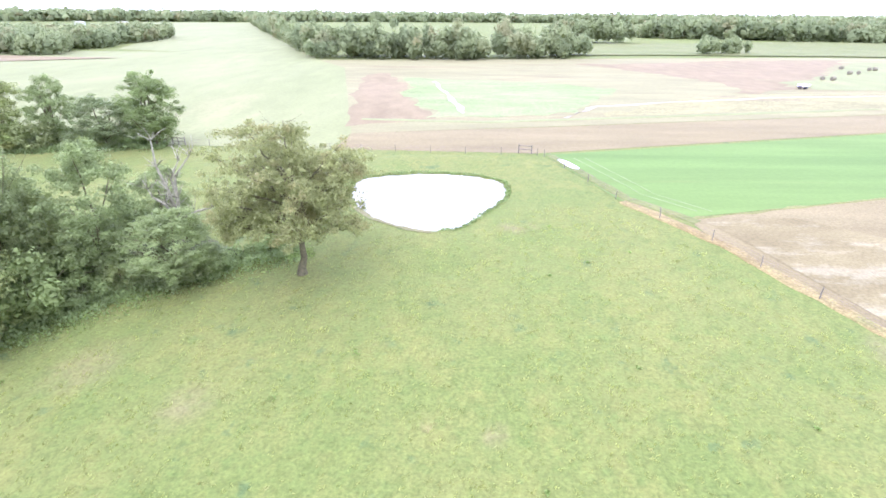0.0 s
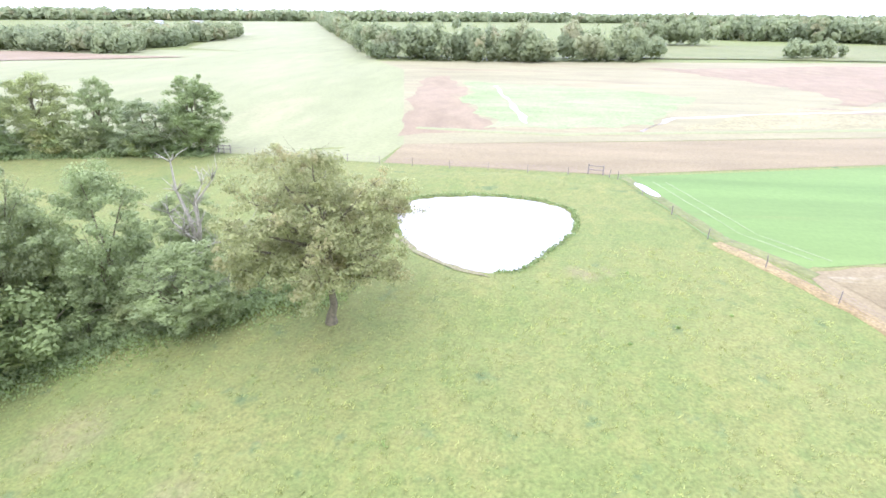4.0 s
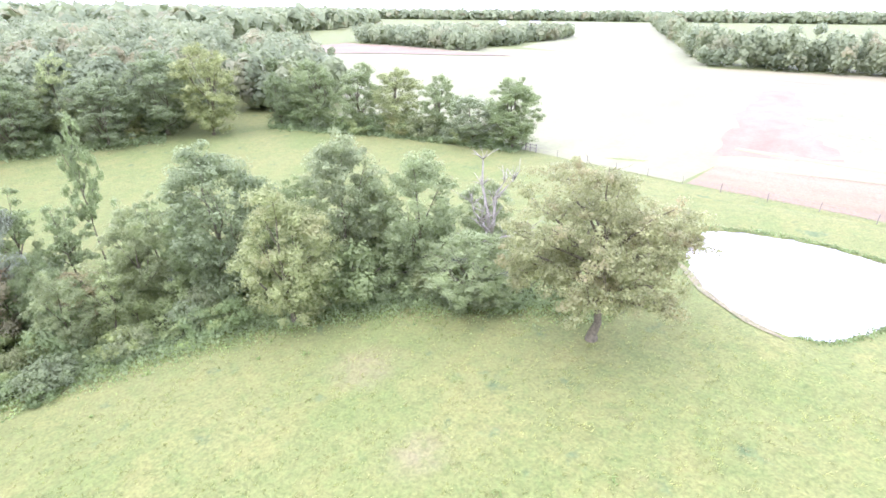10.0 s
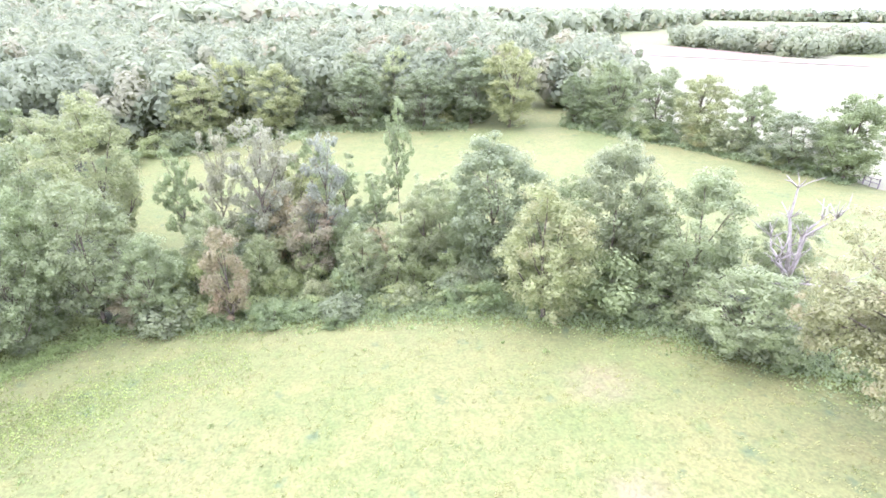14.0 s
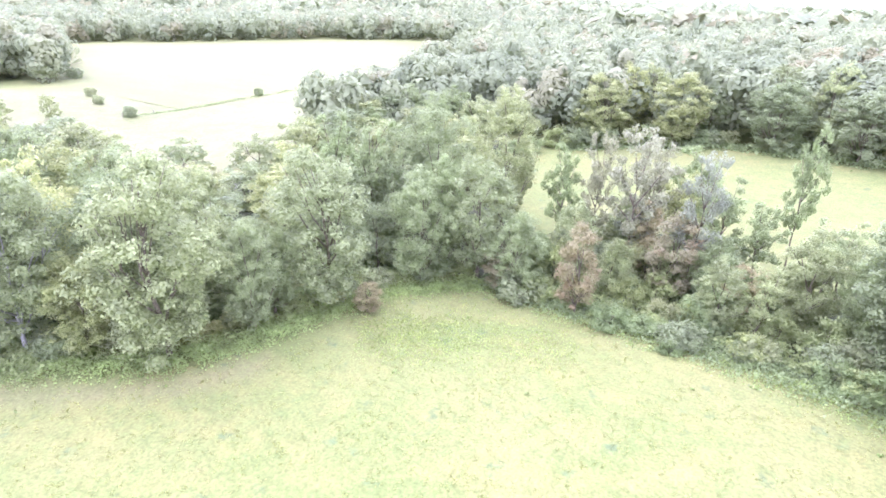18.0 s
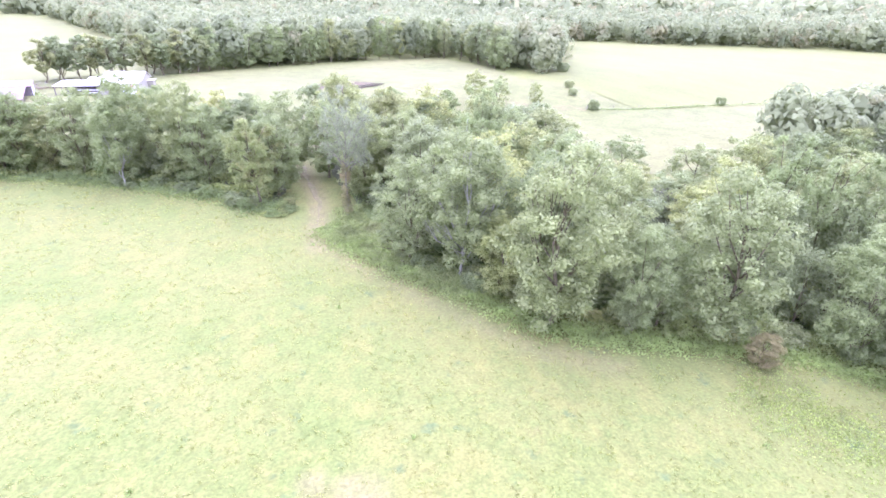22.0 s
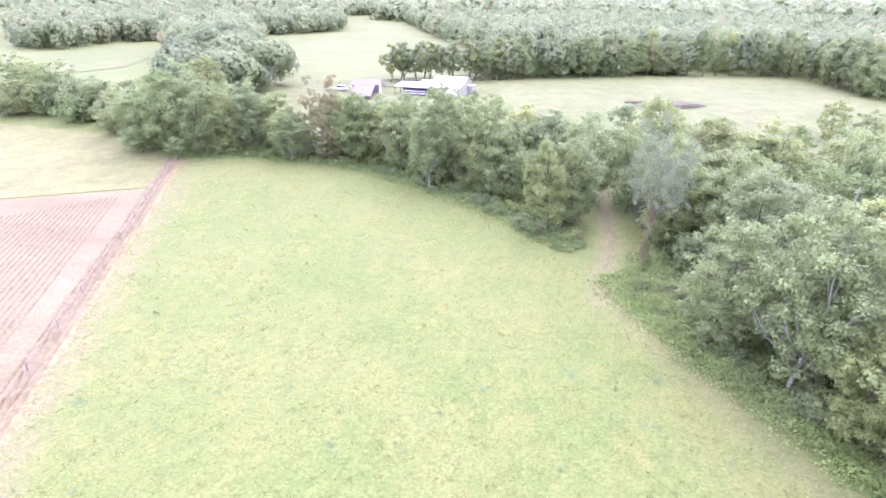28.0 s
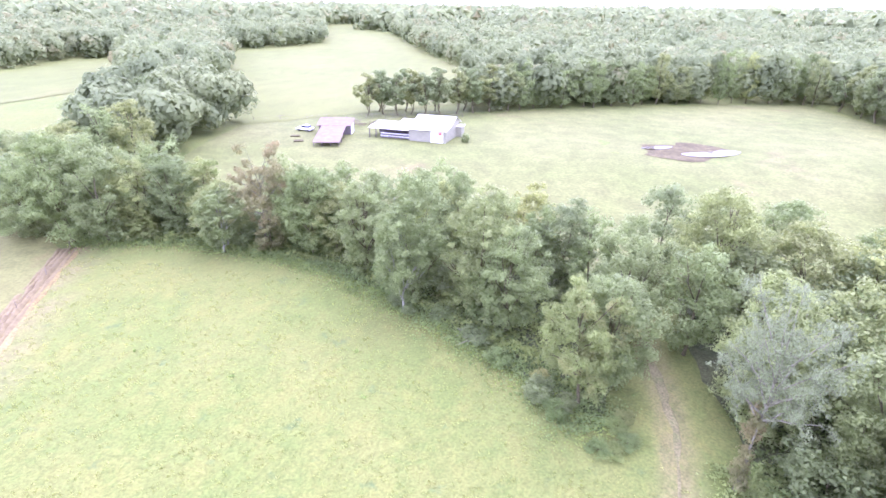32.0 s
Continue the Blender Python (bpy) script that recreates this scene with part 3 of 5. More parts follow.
def ragged(poly, size, seed, step=4.0):
    """The same outline with an uneven, natural edge."""
    out = []
    for (ax, ay), (bx, by) in zip(poly, poly[1:] + poly[:1]):
        k = max(1, int(math.hypot(bx - ax, by - ay) / step))
        for i in range(k):
            x, y = ax + (bx - ax) * i / k, ay + (by - ay) * i / k
            o = noise.noise_vector((x * 0.11, y * 0.11, seed)) + noise.noise_vector((x * 0.4, y * 0.4, seed)) * 0.5
            out.append((x + o[0] * size, y + o[1] * size))
    return out


POND_FAR = ring(-45.5, -156, 12.5, 9.0, 40, 5, 0.07, 0.35, 0.1)
NORTH_FENCE = [(-54, 97.5), (-36, 95), (-14, 91.2), (16, 88.5)]
ground_sheet()
pond_shore()

# fields to the north
sheet("field_hay", [(-56, 98), (-20, 92.6), (-18, 106), (-42, 241), (-62, 281), (-150, 515), (-380, 1200), (-620, 1200), (-330, 640), (-245, 480), (-200, 350), (-150, 330), (-280, 330), (-330, 240), (-230, 190), (-140, 135), (-100, 96)], HAY, 0.045, 25, label="wide pale mown hay field beyond the fence", category="field")
sheet("field_tilled_strip", [(-19, 92.8), (16, 90), (91, 110), (180, 132), (215, 156), (108, 132), (26, 114), (-18, 106)], SOIL, 0.03, 10, label="strip of bare tilled pinkish soil", category="field")
sheet("field_stubble", [(-18, 106), (26, 114.4), (108, 132.4), (215, 156), (420, 205), (520, 330), (180, 320), (73, 302), (-62, 281), (-42, 241)], STUBBLE, 0.04, 20, label="pale stubble field with bleached streaks", category="field")
sheet("field_greening", ragged([(-14, 203), (20, 196), (41, 188), (58, 176), (46, 158), (32, 131), (14, 124), (-2, 124), (-8, 150)], 5, 2), GREENING, 0.07, 15, label="thin green growth in the stubble", category="field")
sheet("field_straw", ragged([(38, 128), (60, 132), (108, 140), (215, 162), (300, 185), (240, 196), (150, 176), (112, 168), (84, 166), (62, 150)], 6, 7), STRAW, 0.065, 12, label="yellowish dry stubble with weeds", category="field")
sheet("field_plough_far", ragged([(100, 182), (118, 190), (136, 208), (170, 246), (214, 304), (150, 296), (100, 274), (64, 268), (86, 224), (96, 200)], 5, 8), FALLOW, 0.065, 15, label="distant ploughed patch of pinkish soil", category="field")
sheet("field_bales", ragged([(121, 178), (119, 197), (138, 207), (172, 245), (212, 290), (330, 300), (330, 236), (210, 196), (150, 178)], 3, 9), HAY, 0.085, 15, label="pale mown field with round bales", category="field")
sheet("field_wet_hollow", ragged([(88, 168), (96, 166), (106, 176), (119, 179), (121, 183), (108, 187), (97, 181)], 3, 10), FALLOW, 0.1, 6, label="dark damp hollow in the stubble", category="field")
sheet("field_soil_band", ragged([(-30, 212), (-20, 220), (-12, 180), (-2, 122), (-8, 116), (-19, 113), (-24, 150)], 4, 3), FALLOW, 0.065, 15, label="worn band of red soil across the stubble", category="field")
sheet("field_crop", [(17.2, 88.8), (92, 109), (180, 131), (200, 97), (58, 67), (28.6, 59.6), (22.8, 66)], CROP, 0.035, 8, label="bright green young crop in a flat field", category="field")
sheet("field_tilled_east", [(29.2, 59.3), (58, 66.6), (200, 96), (200, -40), (95, -62), (55, -78.5), (50.6, -65), (43.6, -45), (36.6, -26), (32.2, -16), (28.1, -8), (37.6, 15), (36.1, 36), (29.8, 53)], SOIL, 0.035, 8, label="tilled field of dry pinkish soil with crop rows", category="field")
sheet("field_silt", ragged([(31, 58.4), (42, 60), (52, 52), (48, 38), (40, 33), (37.5, 37)], 1.0, 14), SILTY, 0.055, 5, label="tilled soil with washes of pale dried silt", category="field")
sheet("field_east_stubble", [(55.5, -79), (95, -62.5), (200, -41), (230, -90), (130, -118), (95, -113), (79, -108), (62, -95)], DRYGRASS, 0.06, 8, label="pale dry grass field behind the tilled soil", category="field")
sheet("far_pasture_east", [(190, 470), (330, 520), (560, 470), (640, 330), (430, 300), (240, 330), (120, 330), (60, 320), (70, 450)], MEADOW, 0.5, 40, label="distant green pasture between the woods", category="field")
sheet("field_red_band", [(-262, 192), (-285, 196), (-306, 247), (-318, 298), (-261, 299), (-203, 285), (-160, 281), (-190, 262), (-225, 245), (-250, 225)], FALLOW, 0.3, 20, label="pinkish bare band at the hay field's far edge", category="field")
sheet("field_far_hay", [(-350, 400), (-425, 480), (-480, 560), (-360, 640), (-280, 570), (-280, 480)], HAY, 0.3, 30, label="distant pale field between the woods", category="field")
# meadows to the west and south
sheet("meadow_south", [(66, -118), (66, -170), (40, -192), (6, -195), (-25, -210), (-87, -230), (-113, -232), (-113, -189), (-106, -152), (-117, -140), (-117, -107), (-220, -88), (-302, -84), (-302, -74), (-150, -57), (-95, -56), (-72, -67), (-58, -95), (-22, -94), (0, -102), (20, -110)], MEADOW, 0.08, 8, label="grazed light green meadow round the barn", category="field")
sheet("meadow_southwest", [(-117, -106), (-220, -88), (-302, -84), (-402, -92), (-332, -217), (-255, -304), (-236, -306), (-129, -162), (-107, -151), (-117, -139)], PALE_MEADOW, 0.16, 15, label="pale rolling hay meadow beyond the trees", category="field")
sheet("meadow_behind_barn", [(66, -168), (90, -195), (130, -300), (180, -411), (135, -490), (205, -740), (182, -794), (90, -592), (21, -360), (1, -320), (10, -215), (40, -191)], PALE_MEADOW, 0.16, 20, label="long pale meadow reaching up between the woods", category="field")
sheet("meadow_southeast", [(150, -215), (171, -272), (198, -363), (230, -330), (219, -266), (330, -240), (330, -180), (160, -150)], PALE_MEADOW, 0.16, 20, label="distant pale pasture", category="field")
FIELDS = [[(66, -117), (66, -170), (90, -195), (130, -300), (180, -411), (135, -490), (205, -740), (182, -794), (90, -592), (21, -360), (1, -320), (8, -200), (-25, -213), (-87, -233), (-118, -236), (-118, -160), (-129, -165), (-236, -308), (-255, -306), (-334, -219), (-406, -92), (-302, -72), (-150, -56), (-95, -55), (-72, -66), (-58, -94), (-20, -93), (10, -103)],
          [(70, -104), (82, -128), (106, -195), (171, -272), (200, -363), (235, -330), (225, -272), (420, -240), (500, -60)]]
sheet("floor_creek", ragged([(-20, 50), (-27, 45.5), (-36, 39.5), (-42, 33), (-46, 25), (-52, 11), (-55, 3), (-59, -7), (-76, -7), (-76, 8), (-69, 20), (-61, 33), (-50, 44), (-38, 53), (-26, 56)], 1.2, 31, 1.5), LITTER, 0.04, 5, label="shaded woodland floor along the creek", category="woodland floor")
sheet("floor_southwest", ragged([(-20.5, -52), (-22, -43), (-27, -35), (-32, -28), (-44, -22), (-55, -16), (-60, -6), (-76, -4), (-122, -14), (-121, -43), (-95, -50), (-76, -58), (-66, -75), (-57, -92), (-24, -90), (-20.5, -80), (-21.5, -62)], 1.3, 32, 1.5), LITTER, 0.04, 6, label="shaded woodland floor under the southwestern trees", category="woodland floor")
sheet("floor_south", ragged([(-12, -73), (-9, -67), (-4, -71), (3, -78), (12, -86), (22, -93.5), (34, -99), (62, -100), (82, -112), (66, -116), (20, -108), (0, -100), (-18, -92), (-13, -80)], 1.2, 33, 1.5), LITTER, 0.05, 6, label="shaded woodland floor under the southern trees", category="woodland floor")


def water(name, poly, z, label, mud=(0.36, 0.34, 0.29)):
    m, n, l, b = material(name + "_surface", 0.06)
    b.inputs["Base Color"].default_value = (*mud, 1)
    b.inputs["Specular IOR Level"].default_value = 0.5
    b.inputs["IOR"].default_value = 1.33
    bump(n, l, b, noise_fac(n, l, 0.5, 2), 0.02, 0.01)
    ob = mesh_object(name, [(x, y, z) for x, y in poly], [tuple(range(len(poly)))], m)
    return tagged(ob, label, "pond", "", "structure")


water("pond", [(x + 0.06 * (x + 1.6), y + 0.06 * (y - 67.6)) for x, y in POND], 2.55, "still muddy farm pond reflecting a white sky")
MUD = soil_or_grass("wet_brown_mud", (0.085, 0.072, 0.026), (0.115, 0.098, 0.038), (0.1, 0.1, 0.034), 0.6, (5, 1.2, 0.3), None, 0.05, 0.3)
sheet("pond_mud", ragged(POND_FAR, 1.6, 21, 2), MUD, 0.12, 3, label="wet brown mud of a half-dry stock pond", category="mud")
water("pond_far", closed_curve([(-57.5, -155), (-54.5, -151.8), (-49.5, -149.4), (-44.5, -149.6), (-43, -151.4), (-47, -153.2), (-51, -154.4), (-54, -156.6)]), 5.42, "small brown stock pond in the meadow", (0.1, 0.085, 0.055))
water("pond_far", closed_curve([(-42, -157), (-38, -155.4), (-35.5, -156.2), (-38, -158.2), (-43, -159)]), 5.42, "small brown stock pond in the meadow", (0.1, 0.085, 0.055))

# ---- woods far off ----
def inner_body():
    """The eight triangles of a bough's shaded inside."""
    t = np.array([(1, 0, 0), (-1, 0, 0), (0, 1, 0), (0, -1, 0), (0, 0, 1), (0, 0, -1)], float)
    return t[np.array([(0, 2, 4), (2, 1, 4), (1, 3, 4), (3, 0, 4), (2, 0, 5), (1, 2, 5), (3, 1, 5), (0, 3, 5)])]


def far_woods(name, points, heights, radii, per, leaf, label, lumps=9):
    """Crowns of many trees: round leafy boughs, each a body with leaf sprays standing off it."""
    rng = np.random.default_rng(len(points) + 7)
    pts = np.asarray(points, float)
    z = land(pts[:, 0], pts[:, 1])
    hs, rs = np.asarray(heights), np.asarray(radii)
    k = len(pts)
    c = rng.normal(size=(k, lumps, 3))
    c[:, :, 2] = np.abs(c[:, :, 2]) * 1.2 - 0.7
    c[:, :2, 2] = -1.6
    c /= np.linalg.norm(c, axis=2)[:, :, None]
    c *= (0.35 + 0.45 * rng.random((k, lumps, 1))) * np.stack([rs, rs, hs * 0.5], 1)[:, None]
    c[:, :, 2] += hs[:, None] * 0.54
    c[:, :, :2] += pts[:, None]
    c[:, :, 2] += z[:, None]
    each = per // lumps
    size = (rs[:, None] * 0.52 * (0.55 + 0.7 * rng.random((k, lumps)))).reshape(-1)
    c = c.reshape(-1, 3)
    body = inner_body()
    wob = 0.56 + 0.12 * rng.random((len(c), 1, 1, 1))
    core = c[:, None, None] + body[None] * size[:, None, None, None] * wob * np.array([1, 1, 1.1])
    c = np.repeat(c, each, axis=0)
    rr = np.repeat(size, each)[:, None]
    d = rng.normal(size=c.shape)
    d[:, 2] += 0.25
    d /= np.linalg.norm(d, axis=1)[:, None]
    p = c + d * rr * (0.82 + 0.3 * rng.random((len(c), 1))) * np.array([1, 1, 1.15])
    nrm = d + rng.normal(size=d.shape) * 0.18
    nrm /= np.linalg.norm(nrm, axis=1)[:, None]
    a = np.cross(nrm, rng.normal(size=d.shape))
    a /= np.linalg.norm(a, axis=1)[:, None] + 1e-9
    b = np.cross(nrm, a)
    s = leaf * np.repeat(np.repeat(rs, lumps), each)[:, None] * (0.6 + 0.8 * rng.random((len(p), 1)))
    q = np.stack([p - a * s, p + a * s * 0.6 + b * s * 0.85, p + a * s * 0.6 - b * s * 0.85], 1)
    ob = quads_object(name, np.concatenate([core.reshape(-1, 3, 3), q]), WOODS)
    return tagged(ob, label, "woods", "", "stuff")


def scatter(poly, step, seed, keep=lambda x, y: True):
    rng = np.random.default_rng(seed)
    xs, ys = [p[0] for p in poly], [p[1] for p in poly]
    gx, gy = np.meshgrid(np.arange(min(xs), max(xs), step), np.arange(min(ys), max(ys), step))
    pts = np.column_stack([gx.ravel(), gy.ravel()]) + (rng.random((gx.size, 2)) - 0.5) * step * 0.85
    pts = pts[inside(poly, pts[:, 0], pts[:, 1])]
    return np.array([p for p in pts if keep(*p)]).reshape(-1, 2)


def clear(x, y):
    return not any(inside(f, np.array([x]), np.array([y]))[0] for f in FIELDS)


def woods_ring(name, r0, r1, step, per, leaf, seed, label, hgt=(12, 17), lumps=9):
    """Woods of the western and southern half, out to the hills."""
    big = [(-r1, -r1), (r1, -r1), (r1, r1), (-r1, r1)]
    rng = np.random.default_rng(seed + 50)

    def keep(x, y):
        r = math.hypot(x, y)
        if not r0 < r < r1 or not clear(x, y):
            return False
        a = math.degrees(math.atan2(y, x)) % 360
        if not (148 < a < 312):
            return False
        if r < 400 and 148 < a < 180 and not inside(WEST_WOODS, np.array([x]), np.array([y]))[0]:
            return False
        return not (r < 320 and a > 180 and inside(NEAR_HOLE, np.array([x]), np.array([y]))[0])

    pts = scatter(big, step, seed, keep)
    k = len(pts)
    far_woods(name, pts, hgt[0] + (hgt[1] - hgt[0]) * rng.random(k), step * (0.6 + 0.25 * rng.random(k)), per, leaf, label, lumps)


WEST_WOODS = [(-126, -2), (-132, 10), (-131, 30), (-114, 62), (-108, 74), (-122, 82), (-150, 96), (-300, 205), (-360, 215), (-420, 300), (-420, -20), (-150, -20)]
NEAR_HOLE = [(-125, 5), (-125, -25), (-95, -54), (-78, -62), (-70, -80), (-62, -102), (-15, -120), (90, -135), (160, -120), (400, -60), (0, 0)]
woods_ring("woods_near", 105, 260, 7.6, 1300, 0.105, 11, "dense mixed deciduous woods in late summer green", (13, 18))
woods_ring("woods_middle", 260, 640, 10, 288, 0.138, 12, "dense mixed woods on rising ground", (13.5, 16.5), 6)
woods_ring("woods_far", 640, 1700, 23, 48, 0.3, 13, "distant woods to the skyline", (14, 19), 6)


def wood_belt(name, poly, step, per, leaf, seed, label, hgt=(11, 15)):
    rng = np.random.default_rng(seed)
    pts = scatter(poly, step, seed)
    far_woods(name, pts, hgt[0] + (hgt[1] - hgt[0]) * rng.random(len(pts)), step * (0.58 + 0.25 * rng.random(len(pts))), per, leaf, label)


wood_belt("woods_north", [(-66, 287), (5, 283), (73, 303), (80, 330), (10, 320), (-60, 318), (-130, 470), (-330, 1100), (-380, 1150), (-150, 515)], 8.5, 594, 0.125, 21, "belt of trees between the northern fields", (8, 19))
wood_belt("woods_northeast", [(88, 455), (155, 466), (160, 500), (90, 490)], 8, 450, 0.14, 22, "block of tall trees behind the stubble", (17, 20))
wood_belt("woods_east", [(190, 590), (330, 520), (560, 475), (900, 400), (950, 560), (300, 680)], 14, 234, 0.19, 23, "long line of distant woods", (10, 20))
wood_belt("woods_hedge_east", [(150, 336), (195, 352), (198, 362), (150, 346)], 6, 360, 0.15, 24, "small clump of trees at a field corner", (8, 11))
wood_belt("woods_northwest", [(-205, 288), (-262, 301), (-310, 301), (-335, 330), (-300, 385), (-262, 470), (-264, 530), (-246, 530), (-222, 420)], 9, 360, 0.15, 25, "low woods along the hay field", (9, 13))
wood_belt("woods_skyline_north", [(-1500, 900), (-600, 1250), (0, 1500), (800, 1500), (1600, 1000), (1700, 1150), (800, 1700), (0, 1700), (-700, 1450), (-1600, 1050)], 24, 70, 0.34, 26, "distant woods on the northern skyline", (14, 20))
wood_belt("woods_skyline_northwest", [(-420, 300), (-700, 700), (-1000, 1000), (-1500, 800), (-1500, 0), (-420, -20)], 24, 70, 0.34, 27, "distant woods over low hills", (14, 20))

wood_belt("woods_west_edge", [(-122, 86), (-150, 99), (-300, 208), (-285, 199), (-232, 187), (-142, 131), (-104, 99)], 7.5, 630, 0.13, 28, "edge of the western woods beside the hay field", (10, 14))

# ---- kinds of trees ----
OAK = Kind(limbed_tree("oak_tree", 6, 14.9, 3.7, 7.3, 25, LEAF_OAK, BARK, "lone spreading oak with thinning olive-brown leaves in the pasture", 0.4, 7, 4, 72, 0.095, 0.7, 0.385, 0.52, (0.7, 0.2), 0.25))
ROUND = [Kind(build_tree("tree", 10 + i, 14, 4.6, m, BARK, lab, lo, 230, 125, 0.1, 9, 0.013, 0.72, 0.145, lobes=lob))
         for i, (m, lab, lo, lob) in enumerate(((LEAF_GREEN, "full green deciduous tree at the wood's edge", 0.0, 18), (LEAF_DARK, "dark green deciduous tree in the tree line", 0.0, 17),
                                                (LEAF_GREEN, "broad green deciduous tree with pale trunk", 0.02, 20), (LEAF_PALE, "light green deciduous tree with loose crown", 0.0, 15)))]
SLIM = [Kind(limbed_tree("slim_tree", 30 + i, 15, 4.0, 2.7, 11, m, BARK, lab, 0.2, 5, 2, p, 0.13, 0.62, 0.34, 0.55, (0.5, 0.2), 0.42, 0.8))
        for i, (m, lab, p) in enumerate(((LEAF_PALE, "tall slim tree with thin light green foliage", 40), (LEAF_GREY, "tall thin tree with sparse greyish foliage", 26)))]
YELLOW = Kind(build_tree("yellowing_tree", 40, 13, 4.8, LEAF_YELLOW, BARK, "rounded tree turning yellow-green, leafy to the ground", 0.02, 210, 125, 0.1, 8, 0.015, 0.75, 0.15, lobes=22))
RUST = Kind(build_tree("rusty_tree", 41, 11, 3.0, LEAF_RUST, BARK, "small tree with rusty brown withering leaves", 0.02, 80, 150, 0.11, 8, 0.014, 0.7, 0.22, lobes=12))
GREY = Kind(limbed_tree("vine_clad_tree", 42, 18, 6.0, 5.4, 16, LEAF_GREY, VINE_BARK, "tall half-bare grey tree hung with withered vines", 0.21, 8, 4, 26, 0.085, 0.5, 0.44, 0.74, (0.6, 0.0), 0.3, 0.75))
vine_rng = np.random.default_rng(8)
vine = np.column_stack([vine_rng.normal(size=(60, 2)) * 0.35, vine_rng.random(60) * 7.0 + 0.4])
quads_object("vine", leaf_quads(vine_rng, vine, 0.35 + 0.5 * vine_rng.random(60), 60, 0.11), LEAF_RUST, GREY.root, "withered brown vine round the trunk")
SHRUB = [Kind(build_tree("shrub", 50 + i, 3, 2.2, m, BARK, lab, 0.0, 34, 100, 0.1, 2, 0.014, 0.7, 0.26, category="shrub"))
         for i, (m, lab) in enumerate(((LEAF_DARK, "dense dark green shrub at the wood's edge"), (WEEDS, "leafy green bush in the hedgerow"), (LEAF_YELLOW, "olive bush with yellowing leaves")))]
MID = [Kind(build_tree("tree", 60 + i, 14, 4.8, m, BARK, lab, 0.02, 120, 74, 0.15, 4, 0.013, 0.72, 0.17, lobes=16))
       for i, (m, lab) in enumerate(((LEAF_GREEN, "green deciduous tree within the wood"), (LEAF_DARK, "dark green tree within the wood"), (LEAF_PALE, "light green tree within the wood"),
                                     (LEAF_YELLOW, "yellowish green tree within the wood")))]
PALESTEM = Kind(build_tree("tree", 75, 14, 4.4, LEAF_GREEN, PALE_BARK, "green tree with a bare pale trunk at the wood's edge", 0.16, 200, 125, 0.1, 12, 0.011, 0.8, 0.145, lobes=16))
OLIVE = Kind(limbed_tree("tree", 81, 12.5, 2.6, 4.2, 15, LEAF_YELLOW, BARK, "thin olive-green tree with yellowing leaves beside the track", 0.2, 6, 3, 62, 0.1, 0.6, 0.2, 0.4, (0.3, 0.0), 0.34, 0.7))
RUSTY = Kind(limbed_tree("rusty_tree", 83, 15.5, 4.0, 4.6, 17, LEAF_RUST, VINE_BARK, "tall thinning tree with pinkish brown leaves in the tree line", 0.22, 6, 3, 52, 0.1, 0.6, 0.28, 0.5, (0.2, 0.3), 0.34, 0.7))
turns = random.Random(5)


def plant(kind, rows, label=""):
    for x, y, height, radius in rows:
        k = turns.choice(kind) if isinstance(kind, list) else kind
        k.put(x, y, height, radius, turns.uniform(0, 360), 0.15, label)


plant(OAK, [(-13.5, 46.6, 14.6, 7.7)])
# row by the northern fence
plant(ROUND[:3], [(-96, 86.5, 14, 5.4), (-87, 90.6, 13.6, 5.2), (-78.7, 94, 13, 5.4), (-69.5, 96, 12, 4.2), (-60, 95.6, 9, 5.2), (-51.6, 96, 12.4, 5.2),
                  (-102, 90, 12.6, 5), (-103, 82, 11, 3.5), (-114.8, 62, 15.8, 7.2), (-107.4, 68, 17.3, 6.4), (-126.4, 94.6, 11.9, 6.6), (-116.3, 50.7, 13.4, 6), (-124, 38, 14, 6), (-128, 20, 15, 6), (-126, 4, 15, 6)])
plant(SLIM[0], [(-52.5, 97, 13, 3.2), (-103.5, 85, 9, 2.6)])
# creek row in the west
plant(ROUND[1], [(-39.6, 43.4, 15.4, 4), (-49.3, 35.5, 15.4, 5.2)])
plant(ROUND[0], [(-32.5, 46.7, 13.3, 4.2), (-31.5, 57, 7.5, 3.2), (-37.9, 46, 9, 3.2), (-44, 41, 11, 3.6)])
plant(YELLOW, [(-37.9, 34.9, 13.4, 4.8)])
plant(ROUND[3], [(-25.2, 45.4, 7.4, 4.4)])
plant(SLIM[0], [(-69.2, 30.5, 17.9, 2.0), (-68.6, 2.4, 16.2, 2.5)])
plant(ROUND[3], [(-56.6, -0.4, 10.2, 3.3)])
plant(SLIM[1], [(-68.4, 6.8, 17.6, 2.6), (-66, 12, 18.8, 3.7), (-60.2, 18.4, 17.0, 2.8), (-72, 14, 16.5, 3.2)])
plant(RUST, [(-60.6, 16.8, 10.5, 3.2), (-52.6, 7, 10.7, 2.4), (-58.4, 23.6, 5.6, 2.7)])
plant(SLIM[0], [(-64, 26, 11, 2.6), (-68, 22, 13, 3), (-62, 34, 9, 2.6), (-71, 18, 12, 3), (-58.9, 30.5, 10.2, 2.5), (-75.9, 19, 14.6, 3.6)])
